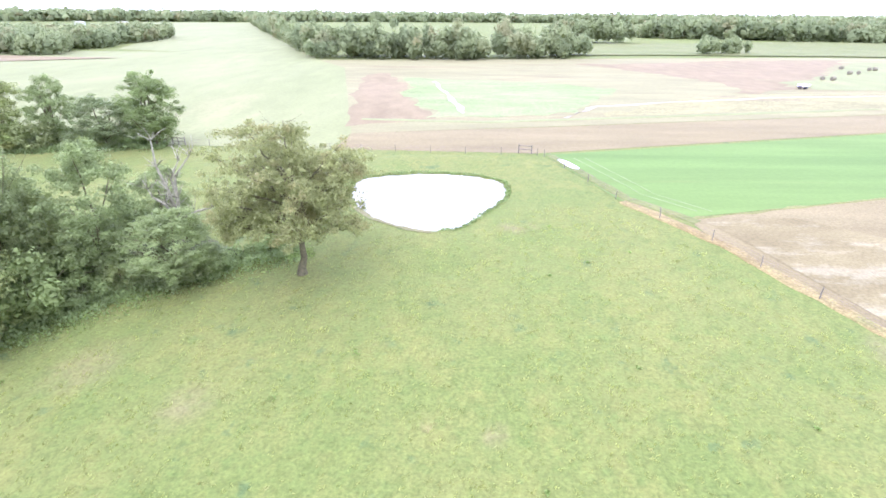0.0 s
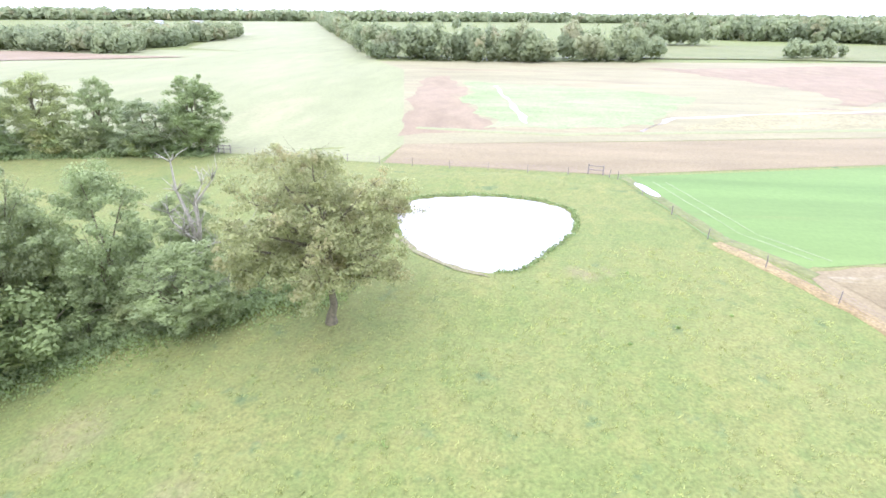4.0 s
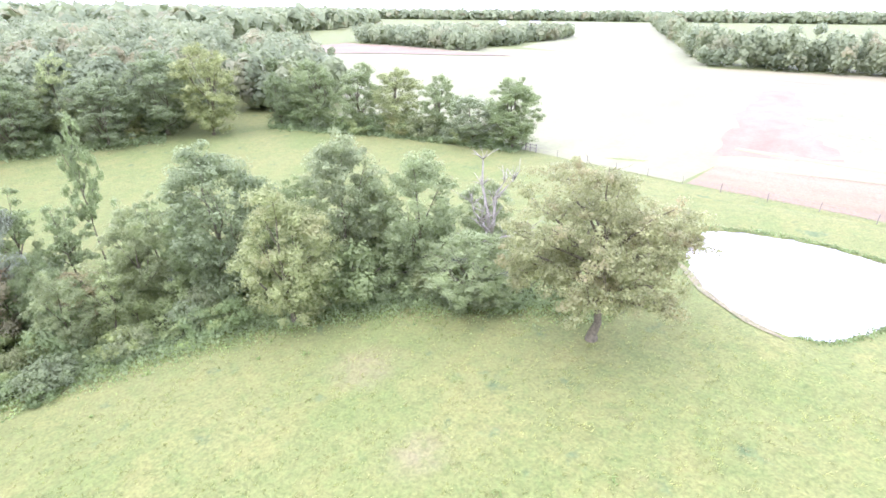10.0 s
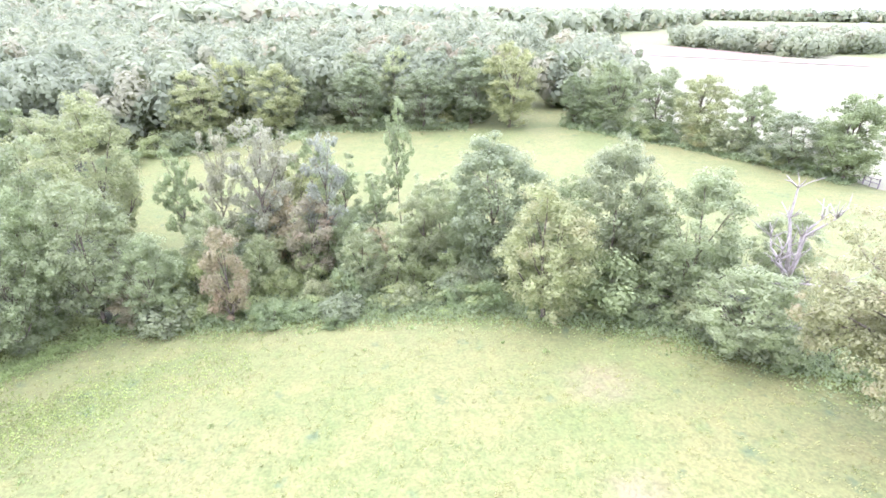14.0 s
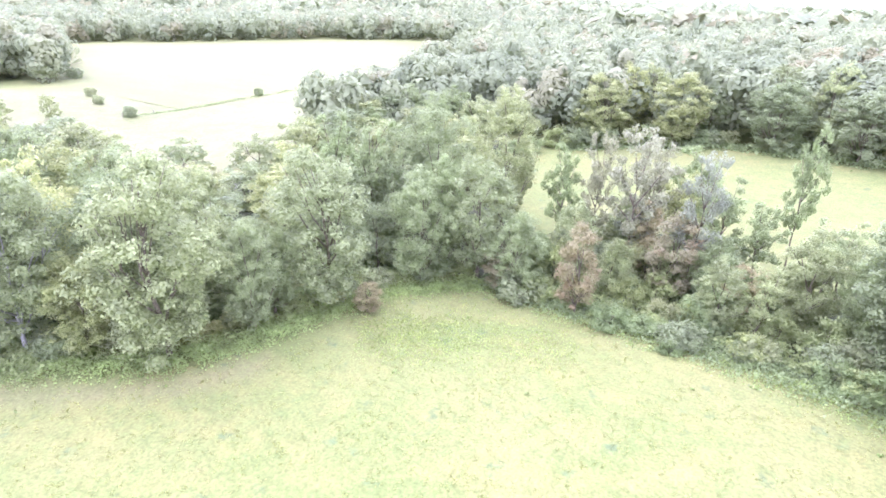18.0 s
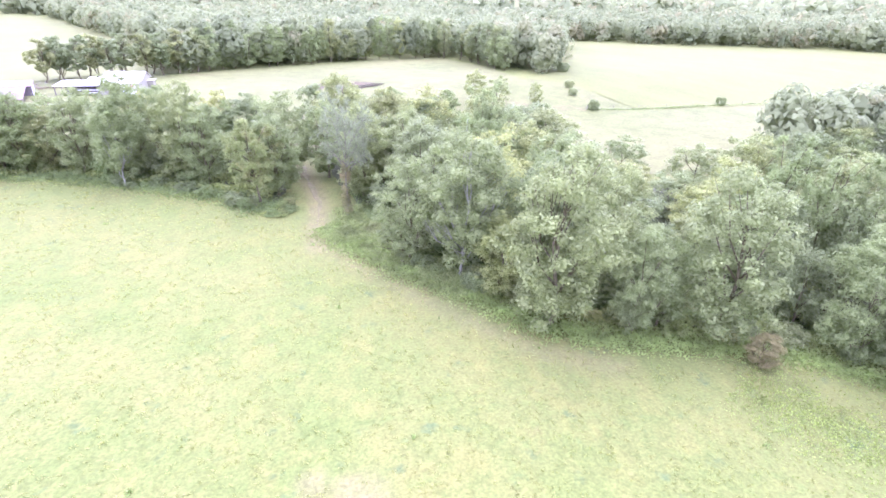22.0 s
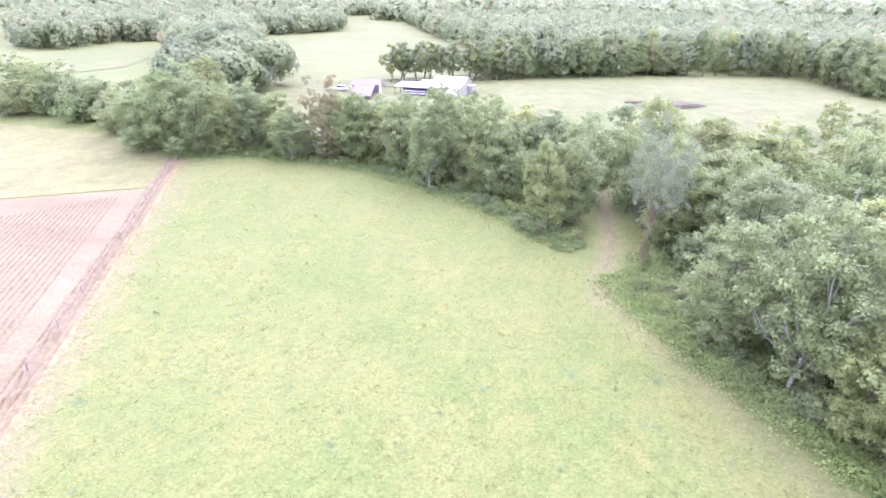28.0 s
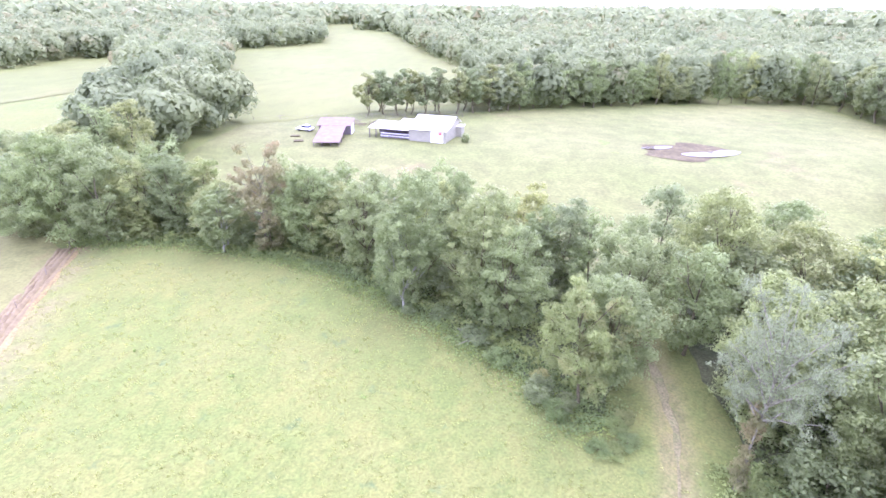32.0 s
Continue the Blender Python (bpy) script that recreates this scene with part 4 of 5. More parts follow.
# belt in the southwest
plant(PALESTEM, [(-25.2, -38.6, 16.4, 4.9), (39, -97.2, 9.5, 3.6), (10.8, -83.4, 13, 3.6)])
plant(ROUND[2], [(-29.3, -26.4, 17.8, 5.6), (-44.8, -19.4, 17.0, 5.5)])
plant(ROUND[0], [(-21.2, -44.2, 12.6, 3.9), (-36.2, -22.4, 11.8, 2.8), (-59.2, -6.0, 15.4, 4.4), (-40.2, -23.0, 10.5, 2.8)])
plant(ROUND[3], [(-55.2, -12.4, 14.2, 3.8), (-60.5, -11.0, 14.6, 3.6), (-27.6, -34.0, 9.2, 3.2)])
plant(ROUND[:2], [(-32.5, -33.5, 15.5, 4.4), (-39.5, -30.5, 14.5, 4.2), (-69.5, -15.0, 20.5, 4.8), (-77, -7, 21.0, 5.2), (-66, -19, 17.0, 4.0), (-28.5, -42.0, 14.0, 4.2)])
plant(SLIM[0], [(-60.0, -26.0, 19.0, 3.4), (-63.8, -22.0, 17.6, 3.4), (-44.5, -65.5, 17.5, 2.6), (-42.5, -66.5, 16.5, 2.4)])
plant(MID[1:2], [(-58.4, -23.5, 12.5, 3.4), (-62.5, -19.0, 12.5, 3.4), (-56.0, -18.5, 9.0, 2.8)])
# south belt
plant(GREY, [(-18.2, -60.6, 17.8, 4.4)])
plant(ROUND, [(-10.6, -71.8, 12, 4.2), (-1.2, -80, 12.2, 4.2), (10, -86.5, 16, 4.6), (17.2, -93.2, 13.5, 4.3), (1.7, -83.6, 15, 4.4), (26, -98, 12.9, 4.4), (22.7, -98.1, 10.2, 4),
              (57.6, -99, 15.3, 5), (63, -98.5, 16, 5.4), (54.4, -102, 12, 4.4), (70.7, -99.3, 12.3, 4.4), (48.9, -103.6, 12, 4.4), (-14, -81, 13.4, 4.4)])
plant(ROUND + MID[:3], [(-25.4, -86.3, 15.6, 5.2), (-33.5, -82.7, 13.4, 5.4), (-39, -79.2, 14, 5.2), (-22, -96, 12.6, 4.6), (-38.2, -97, 11.5, 5.2), (5.7, -96.2, 13, 4), (-30, -94, 12, 5), (-46, -89, 12, 5),
                        (-53, -83, 12.5, 5), (-20, -78, 12.5, 4.2), (-24, -70, 13.5, 4.4), (-28.5, -61, 14, 4.6), (-22.5, -66.5, 12, 3.6), (-27, -52, 15, 4.4), (-33, -46, 15, 4.6), (-8, -90, 12, 4.4)])
plant(RUST, [(-45, -14.5, 3.6, 1.7), (-56.8, -2.5, 5, 2.2), (-66, 14, 10, 2.8), (32, -97.6, 5, 2.2)])
plant(YELLOW, [(40.3, -99.6, 10, 4.4)])
plant(OLIVE, [(-7.4, -68.9, 12.2, 4.0)])
plant(RUSTY, [(33.5, -99.5, 15.6, 4.6)])


plant(SHRUB[0], [(-146, -103, 2.6, 1.5), (-113, -134, 2.5, 1.6), (-108, -125.5, 2.4, 1.5), (-103.5, -110, 3, 1.8), (-133, -164, 3.5, 2.4), (-266, -312, 8, 5), (6.0, -156.0, 2.2, 1.2)])
plant(MID[0], [(-90.5, -120, 6, 2.2), (-73, -124, 9, 3.4), (-78, -120, 8, 3.6)])


def wooded(poly, step, seed, heights, hold):
    rng = random.Random(seed)
    for x, y in scatter(poly, step, seed, hold):
        rng.choices(MID, (6, 6, 4, 0.15))[0].put(x, y, rng.uniform(*heights), step * rng.uniform(0.5, 0.68), rng.uniform(0, 360), 0.2)


no_hold = lambda x, y: True
wooded([(-26, -62), (-34, -40), (-40, -35), (-50, -41), (-59, -54), (-66, -74), (-57, -90), (-24, -88), (-20, -84)], 8.0, 3, (10, 13), no_hold)
wooded([(-41, -33), (-48, -26), (-58, -30), (-66, -38), (-76, -57), (-67, -70), (-60, -53), (-50, -40)], 7.5, 13, (6.5, 9), no_hold)
wooded([(-60, -29), (-66, -24), (-78, -13), (-122, -20), (-120, -42), (-95, -49), (-77, -56), (-67, -37)], 8.0, 14, (9, 12.5), no_hold)
wooded([(-126, 0), (-132, 12), (-131, 30), (-115, 62), (-124, 70), (-141, 36), (-143, 8), (-136, -8)], 7.5, 15, (11.5, 16), no_hold)
wooded([(-104, 94), (-120, 93), (-150, 103), (-140, 124), (-112, 104)], 7.5, 16, (9.5, 13.5), no_hold)
wooded([(-14, -84), (0, -86), (16, -97), (46, -105), (74, -103), (80, -112), (66, -115), (20, -107), (0, -99), (-20, -91)], 6.5, 4, (9.5, 13), no_hold)
wooded([(76, -103), (84, -112), (120, -122), (170, -140), (165, -150), (70, -122)], 8, 6, (8, 12), no_hold)
far_edge = random.Random(12)
GROVE = Kind(build_tree("tree", 77, 13, 4.2, LEAF_DARK, BARK, "tall dark green tree with a bare stem behind the barn", 0.22, 60, 110, 0.2, 8, 0.016, 0.7, 0.19, lobes=9))
plant(GROVE, [(36, -188, 12, 4), (32, -191, 12.5, 4.2), (27.5, -190, 12, 4.2), (23.5, -192.5, 13, 4.4), (19.5, -191, 12, 4.2), (15, -194, 13, 4.6), (10, -196, 13, 4.6), (5, -198, 13, 4.6), (34, -196, 12, 4.4), (26, -198, 12.5, 4.4),
              (17, -200, 13, 4.6), (8, -203, 13, 4.8), (0, -202, 14, 5), (-6, -205, 14, 5)])
wooded([(68, -124), (88, -190), (180, -355), (196, -352), (104, -190), (84, -124)], 9, 9, (11, 14), no_hold)


def edge_shrubs(line, step, seed, size=(1.2, 3.2), off=2.0):
    rng = random.Random(seed)
    for (ax, ay), (bx, by) in zip(line, line[1:]):
        d = math.hypot(bx - ax, by - ay)
        for k in range(max(1, int(d / step))):
            f = (k + rng.random()) * step / d
            x, y = ax + (bx - ax) * f + rng.uniform(-off, off), ay + (by - ay) * f + rng.uniform(-off, off)
            s = rng.uniform(*size)
            rng.choices(SHRUB, (5, 5, 1))[0].put(x, y, s, s * rng.uniform(0.7, 1.0), rng.uniform(0, 360), 0.1)



def thicket(poly, step, seed, size, kinds, wide=(0.5, 0.75)):
    rng = random.Random(seed)
    for x, y in scatter(poly, step, seed):
        s = rng.uniform(*size)
        rng.choice(kinds).put(x, y, s, s * rng.uniform(*wide), rng.uniform(0, 360), 0.1)


CREEK = [(-31, 44.5), (-36, 40), (-42, 33), (-47, 25), (-53, 12), (-56, 2), (-60, -4), (-70, -2), (-72, 8), (-67, 20), (-60, 32), (-50, 42), (-42, 48), (-35, 52)]
thicket(CREEK, 4.2, 5, (2.5, 6.0), SHRUB[:2])
thicket(CREEK, 7.5, 6, (7, 11), [ROUND[0], ROUND[1], SLIM[0], SLIM[1], ROUND[3]], (0.24, 0.32))
edge_shrubs([(-104, 82), (-95, 86), (-79, 93), (-62, 95.5), (-52, 96)], 2.6, 7, (2.5, 5), 1.2)
edge_shrubs([(-14, -85), (0, -84), (10, -90), (20, -98), (45, -104), (70, -102)], 3.0, 8, (2, 4.5), 2.5)
edge_shrubs([(-24, -60), (-27, -48), (-30, -36), (-45, -25), (-60, -22)], 3.0, 9, (2, 4.5), 2.5)
edge_shrubs([(-115, 60), (-128, 34), (-127, 8), (-118, -8), (-100, -22), (-80, -24)], 3.2, 10, (2, 4.5), 2.0)
thicket([(70, -102), (86, -112), (105, -120.5), (124, -119.5), (150, -124), (150, -134), (104, -131), (72, -112)], 5.2, 31, (4, 8), [MID[0], MID[1], SHRUB[0], SHRUB[1], MID[2]], (0.42, 0.6))
edge_shrubs([(-19, 50), (-28, 45.5), (-36, 40), (-42, 34), (-46, 27), (-48, 20)], 1.9, 1)
edge_shrubs([(-48, 20), (-52, 12), (-54, 4), (-59, -4)], 2.0, 2)
edge_shrubs([(-60, -6), (-54, -16), (-44, -21.5), (-31, -28), (-26, -35), (-20, -43)], 2.4, 3, (1, 2.2), 1.5)
edge_shrubs([(-10.5, -67), (-8, -66), (-2, -74), (8, -83), (16, -91)], 2.2, 4, (1, 2.0), 1.5)
edge_shrubs([(-20, -56), (-22, -50), (-20, -46)], 2.0, 5, (0.8, 1.6), 1.5)
# tall edge of the wood beyond the southern meadow
EDGE = [(-4, -206), (-25, -214), (-60, -226), (-88, -234), (-113, -236), (-119, -215), (-115, -192), (-112, -170)]
for (ax, ay), (bx, by) in zip(EDGE, EDGE[1:]):
    k = max(1, int(math.hypot(bx - ax, by - ay) / 5.5))
    for i in range(k):
        x, y = ax + (bx - ax) * i / k + far_edge.uniform(-1.5, 1.5), ay + (by - ay) * i / k + far_edge.uniform(-2.5, 2.5)
        far_edge.choice((GROVE, MID[2], MID[0], MID[1])).put(x, y, far_edge.uniform(11.5, 18), far_edge.uniform(3.6, 5.2), far_edge.uniform(0, 360), 0.2)
plant(SHRUB[1], [(-10.9, -64.4, 1.0, 1.3), (-9.4, -63.2, 0.9, 1.2), (-8.2, -63.4, 1.1, 1.2), (-10.2, -66, 1.2, 1.2)])
plant(MID[3], [(-31, -71, 13, 4.6), (-4.5, -96, 12, 4.2), (44, -104, 11.5, 4.2)])

# ---- earth strips, crop rows, pools ----
def strip(name, line, left, right, mat, lift, seed, label, wob=0.5, category="strip", step=1.2, taper=0.0):
    """A ragged ribbon of ground cover along a line; left and right are its widths."""
    rng = np.random.default_rng(seed)
    pts = []
    for (ax, ay), (bx, by) in zip(line, line[1:]):
        d = math.hypot(bx - ax, by - ay)
        for k in range(max(1, int(d / step))):
            f = k / max(1, int(d / step))
            pts.append((ax + (bx - ax) * f, ay + (by - ay) * f, (by - ay) / d, -(bx - ax) / d))
    pts.append((*line[-1], pts[-1][2], pts[-1][3]))
    verts, faces, cols = [], [], 7
    shares = (0, 0.07, 0.3, 0.5, 0.7, 0.93, 1)
    for i, (x, y, nx, ny) in enumerate(pts):
        a = -left + wob * (noise.noise((i * 0.35, seed, 0)) * 2 + rng.normal() * 0.3)
        b = right + wob * (noise.noise((i * 0.35, seed, 9)) * 2 + rng.normal() * 0.3)
        if taper:
            k = min(1.0, 0.12 + i / len(pts) / taper)
            a, b = a * k, b * k
        for c in range(cols):
            o = a + (b - a) * shares[c]
            px, py = x + nx * o, y + ny * o
            verts.append((px, py, float(land(px, py)) + (lift if 0 < c < cols - 1 else -0.06)))
        if i:
            o = (i - 1) * cols
            faces += [(o + c, o + c + 1, o + cols + c + 1, o + cols + c) for c in range(cols - 1)]
    ob = mesh_object(name, verts, faces, mat, smooth_faces=True)
    return tagged(ob, label, category, "", "structure")


def ridge(verts, faces, line, width, height, seed, step=1.5, rough=0.35):
    """Adds a low lumpy ridge along a straight line."""
    (ax, ay), (bx, by) = line
    d = math.hypot(bx - ax, by - ay)
    nx, ny = (by - ay) / d, -(bx - ax) / d
    k = max(2, int(d / step))
    for i in range(k + 1):
        x, y = ax + (bx - ax) * i / k, ay + (by - ay) * i / k
        j = noise.noise((x * 0.5, y * 0.5, seed))
        h = height * (1 + rough * 2 * noise.noise((x * 1.3, y * 1.3, seed + 3)))
        o = len(verts)
        for c, z in ((-1, -0.02), (-0.35, h), (0.35, h * 0.95), (1, -0.02)):
            w = width * 0.5 * (1 + rough * j)
            px, py = x + nx * c * w + j * 0.1, y + ny * c * w + j * 0.1
            verts.append((px, py, float(land(px, py)) + 0.07 + z))
        if i:
            faces += [(o - 4 + c, o - 3 + c, o + 1 + c, o + c) for c in range(3)]


SOUTH_LINE = [(27.5, -8), (31.6, -16), (36, -26), (43, -45), (50, -65), (55.4, -79), (61.5, -96)]
NORTH_LINE = [(17, 87.5), (22.6, 66), (29.4, 53.4), (36, 36), (37.4, 15), (27.5, -8)]
strip("earth_strip_south", SOUTH_LINE, 1.3, 1.6, BARE, 0.07, 3, "strip of bare red earth along the fence", 0.3)
strip("earth_strip_north", [(23, 65), (29.4, 53.4), (36, 36), (37.4, 15), (30, -4)], 1.2, 0.5, BARE, 0.07, 4, "strip of bare red earth along the fence", 0.25)
strip("grass_verge", [(17.6, 88.5), (23.4, 66), (29.6, 58)], 1.6, 0.3, MEADOW, 0.085, 5, "pale grass verge beside the crop", 0.2)
strip("stubble_lip", [(29.6, 59.6), (58, 67), (120, 80)], 0.15, 0.35, DRYGRASS, 0.05, 6, "pale dry lip between crop and tilled soil", 0.3)
strip("farm_track", [(-13.2, -58), (-15.0, -64), (-15.9, -70), (-16.2, -77), (-17.2, -86)], 0.4, 0.4, TRACK, 0.05, 9, "narrow worn earth track leading into the trees", 0.35, "track", taper=0.45)
for off in (3.2, 5.0):
    strip("wheel_track", [(18.6 + off, 87), (23.4 + off, 68), (28.2 + off, 61.8)], 0.16, 0.16, PRESSED, 0.05, 41, "pale wheel track in the young crop", 0.08, "track")
rv, rf = [], []
for a, b in zip(SOUTH_LINE, SOUTH_LINE[1:]):
    ridge(rv, rf, (a, b), 0.8, 0.3, 2, 0.6, 0.8)
    for off, wide, high in ((-0.75, 0.6, 0.13), (0.7, 0.7, 0.2), (1.35, 0.5, 0.12)):
        d = math.hypot(b[0] - a[0], b[1] - a[1])
        ox, oy = -(b[1] - a[1]) / d * off, (b[0] - a[0]) / d * off
        ridge(rv, rf, ((a[0] + ox, a[1] + oy), (b[0] + ox, b[1] + oy)), wide, high, 5 + off, 0.5, 1.0)
tagged(mesh_object("earth_bank", rv, rf, DARK_SOIL, smooth_faces=True), "low crumbling bank of red earth under the fence", "bank", "", "structure")
rv, rf = [], []
for k in range(96):
    off = 1.7 + k * 0.66
    ax, ay = 33.5 + off * 1.06, -13.5 + off * 0.2
    d = np.array([0.36, -0.933])
    e = np.array([ax, ay]) + d * (66 - off * 0.62)
    ridge(rv, rf, ((ax, ay), (float(e[0]), float(e[1]))), 0.27 + 0.08 * (k % 3 == 0), 0.09, k, 1.6)
tagged(mesh_object("crop_rows", rv, rf, DARK_SOIL, smooth_faces=True), "low ridges of dry tilled soil in rows", "crop rows", "", "stuff")
PALE = plain("dried_pale_silt", (0.275, 0.238, 0.16), 0.6, 0.12, 1.5)
# pool's base colour holds the white sky the water would mirror
SKY_POOL = plain("rain_pool", (0.6, 0.62, 0.64), 0.15, 0.08, 2.0)
sheet("rain_pool", closed_curve([(18.9, 85.6), (20.1, 84.6), (21.2, 80.4), (20.3, 80.2), (19.4, 82.6)], 4), SKY_POOL, 0.1, 3, label="shallow pool of rainwater in the crop", category="pool")
strip("bleached_streak", [(-3, 193), (2, 158), (5, 129)], 0.7, 0.8, PALE, 0.11, 31, "bleached streak running over the stubble", 0.6, step=4)
strip("bleached_streak", [(28, 124), (40, 141), (62, 149), (98, 160), (180, 172)], 0.5, 0.7, PALE, 0.11, 32, "bleached streak running over the stubble", 0.9, step=4)
strip("mown_band", [(-18, 121), (10, 118), (66, 130), (112, 140)], 1.2, 1.2, HAY, 0.1, 33, "mown band along the stubble", 0.5, step=4)
sheet("earth_shore", ragged([*POND[92:96], *POND[0:14], (-0.6, 54.8), (-4, 55.8), (-8.6, 59.0), (-12.2, 64.4)], 0.3, 5, 1.5), TRACK, 0.08, 1, label="bare sandy lip on the pond's shore", category="shore")


# ---- undergrowth and grass ----
def spray_quads(rng, base, height, width, lean):
    """Upright blades or stems: base points, height and width of each."""
    k = len(base)
    a = rng.random(k) * 6.283
    side = np.column_stack([np.cos(a), np.sin(a), np.zeros(k)]) * width[:, None]
    tip = np.column_stack([rng.normal(size=k) * lean[0] + lean[1], rng.normal(size=k) * lean[0] + lean[2], np.ones(k)]) * height[:, None]
    return np.stack([base - side, base + side, base + tip], 1)


def undergrowth(name, line, width, count, size, seed, mat, label, tall=1.0):
    rng = np.random.default_rng(seed)
    seg = [(np.array(a), np.array(b)) for a, b in zip(line, line[1:])]
    lens = np.array([np.linalg.norm(b - a) for a, b in seg])
    pick = rng.choice(len(seg), count, p=lens / lens.sum())
    f, o = rng.random(count), rng.normal(size=count) * width * 0.5
    a, b = np.array([s[0] for s in seg])[pick], np.array([s[1] for s in seg])[pick]
    d = (b - a) / lens[pick][:, None]
    xy = a + (b - a) * f[:, None] + np.column_stack([d[:, 1], -d[:, 0]]) * o[:, None]
    h = tall * np.clip(0.5 + 0.9 * np.array([noise.noise((x * 0.35, y * 0.35, seed)) for x, y in xy]), 0.12, 1.5) * rng.random(count) ** 0.7
    base = np.column_stack([xy, land(xy[:, 0], xy[:, 1]) + h])
    q = leaf_quads(rng, base, np.full(count, 0.12), 1, size)
    return tagged(quads_object(name, q, mat), label, "undergrowth", "", "stuff")


WEST_LINE = [(-14, 51.5), (-19, 49.5), (-27.5, 44.6), (-35.5, 38.5), (-41, 32), (-45, 25), (-48.5, 18), (-52, 10), (-54, 3), (-58, -5)]
SW_LINE = [(-59, -6), (-54, -15), (-43.5, -20.5), (-31, -27), (-26, -34), (-21, -41.5), (-18.5, -50), (-19, -58)]
S_LINE = [(-8, -63.5), (-5, -69.5), (2, -76), (11, -84), (21, -91.5), (33, -97), (49, -99.5), (63, -97.5)]
undergrowth("undergrowth_west", [(x - 1.2, y + 0.6) for x, y in WEST_LINE], 3.2, 36000, 0.13, 1, WEEDS, "tangled weeds and brambles under the creek trees", 1.3)
undergrowth("undergrowth_southwest", [(x - 1.6, y - 1.8) for x, y in SW_LINE], 3.6, 34000, 0.13, 2, WEEDS, "weeds and brambles along the wood's edge", 0.9)
undergrowth("undergrowth_south", [(x - 0.5, y - 2.2) for x, y in S_LINE], 3.8, 34000, 0.13, 3, WEEDS, "weeds and brambles along the wood's edge", 0.9)
SW_EDGE = [(-13.8, -57), (-15, -51.6), (-17.6, -45.5), (-20.8, -39.5), (-24, -35.5), (-26.6, -28.5), (-29.4, -24.2), (-34, -22.0), (-40, -19.4), (-47, -16.4), (-52.6, -11.0), (-57, -4.5)]
undergrowth("weeds_margin_southwest", [(x - 0.4, y - 0.4) for x, y in SW_EDGE], 2.6, 30000, 0.12, 31, RANK, "low green weeds between grass and wood", 0.75)
undergrowth("weeds_bank_southwest", [(-16, -57), (-18.5, -50), (-20.5, -45), (-23.5, -39.5), (-26.5, -35.5)], 4.5, 22000, 0.12, 34, WEEDS, "waist-high weeds and brambles on the bank before the trees", 1.1)
undergrowth("weeds_margin_south", [(x - 0.2, y - 0.6) for x, y in S_LINE], 2.6, 12000, 0.1, 32, RANK, "low green weeds between grass and wood", 0.4)
undergrowth("weeds_margin_west", [(x + 0.6, y - 0.2) for x, y in WEST_LINE], 2.2, 11000, 0.1, 33, RANK, "low green weeds between grass and creek trees", 0.35)
undergrowth("undergrowth_hedge", [(-104, 80), (-94, 85), (-78, 92), (-62, 95), (-50, 96)], 2.4, 9000, 0.24, 4, WEEDS, "weeds under the fence row", 1.2)
undergrowth("undergrowth_wood", [(-112, 60), (-128, 30), (-126, 8), (-120, -4)], 3, 8000, 0.28, 5, WEEDS, "weeds along the far wood's edge", 1.4)
undergrowth("weeds_clearing", [(-22, -48), (-20.5, -56), (-20, -63)], 3.0, 8000, 0.15, 6, WEEDS, "rank weeds under the vine-clad tree", 0.8)
undergrowth("pond_rushes", [(x + 0.03 * (x + 1.6), y + 0.03 * (y - 67.6)) for x, y in POND[17:92]], 0.5, 3000, 0.11, 8, WEEDS, "short rushes and weeds round the pond", 0.6)
undergrowth("weeds_fence_line", [(-102, -111), (-117, -106.5), (-145, -103), (-180, -97.5), (-220, -88), (-300, -83)], 1.0, 7000, 0.22, 35, WEEDS, "weeds grown up along the meadow fence", 0.4)
undergrowth("weeds_corner", [(-42, -2), (-45, -8), (-40, -13), (-46, 8)], 6, 7000, 0.09, 9, RANK, "rank green weeds in the pasture's corner", 0.22)


def floor_plants(name, poly, count, size, seed, tall, label):
    """Low ferns and saplings scattered over a wood's floor."""
    rng = np.random.default_rng(seed)
    lo, hi = np.min(poly, 0), np.max(poly, 0)
    u = rng.random((count * 3, 2)) * (hi - lo) + lo
    u = u[inside(poly, u[:, 0], u[:, 1])][:count]
    h = tall * np.clip(0.4 + np.array([noise.noise((x * 0.3, y * 0.3, seed)) for x, y in u]), 0.06, 1.4) * rng.random(len(u)) ** 0.6
    c = np.column_stack([u, land(u[:, 0], u[:, 1]) + h])
    q = leaf_quads(rng, c, np.full(len(c), 0.2), 1, size)
    return tagged(quads_object(name, q, WEEDS), label, "undergrowth", "", "stuff")


floor_plants("saplings_creek", [(-27, 47), (-36, 40), (-42, 33), (-47, 25), (-53, 11), (-58, 0), (-70, 0), (-66, 20), (-58, 32), (-46, 43), (-36, 50)], 30000, 0.2, 21, 1.8, "low saplings and brambles under the creek trees")
floor_plants("saplings_southwest", [(-20, -50), (-27, -36), (-33, -28), (-45, -22), (-60, -14), (-70, -30), (-50, -50), (-30, -75), (-21, -70)], 30000, 0.2, 22, 1.4, "low saplings and brambles under the trees")
floor_plants("saplings_south", [(-9, -69), (3, -79), (22, -95), (60, -101), (70, -108), (20, -104), (0, -95), (-13, -84)], 26000, 0.2, 23, 1.4, "low saplings and brambles under the trees")


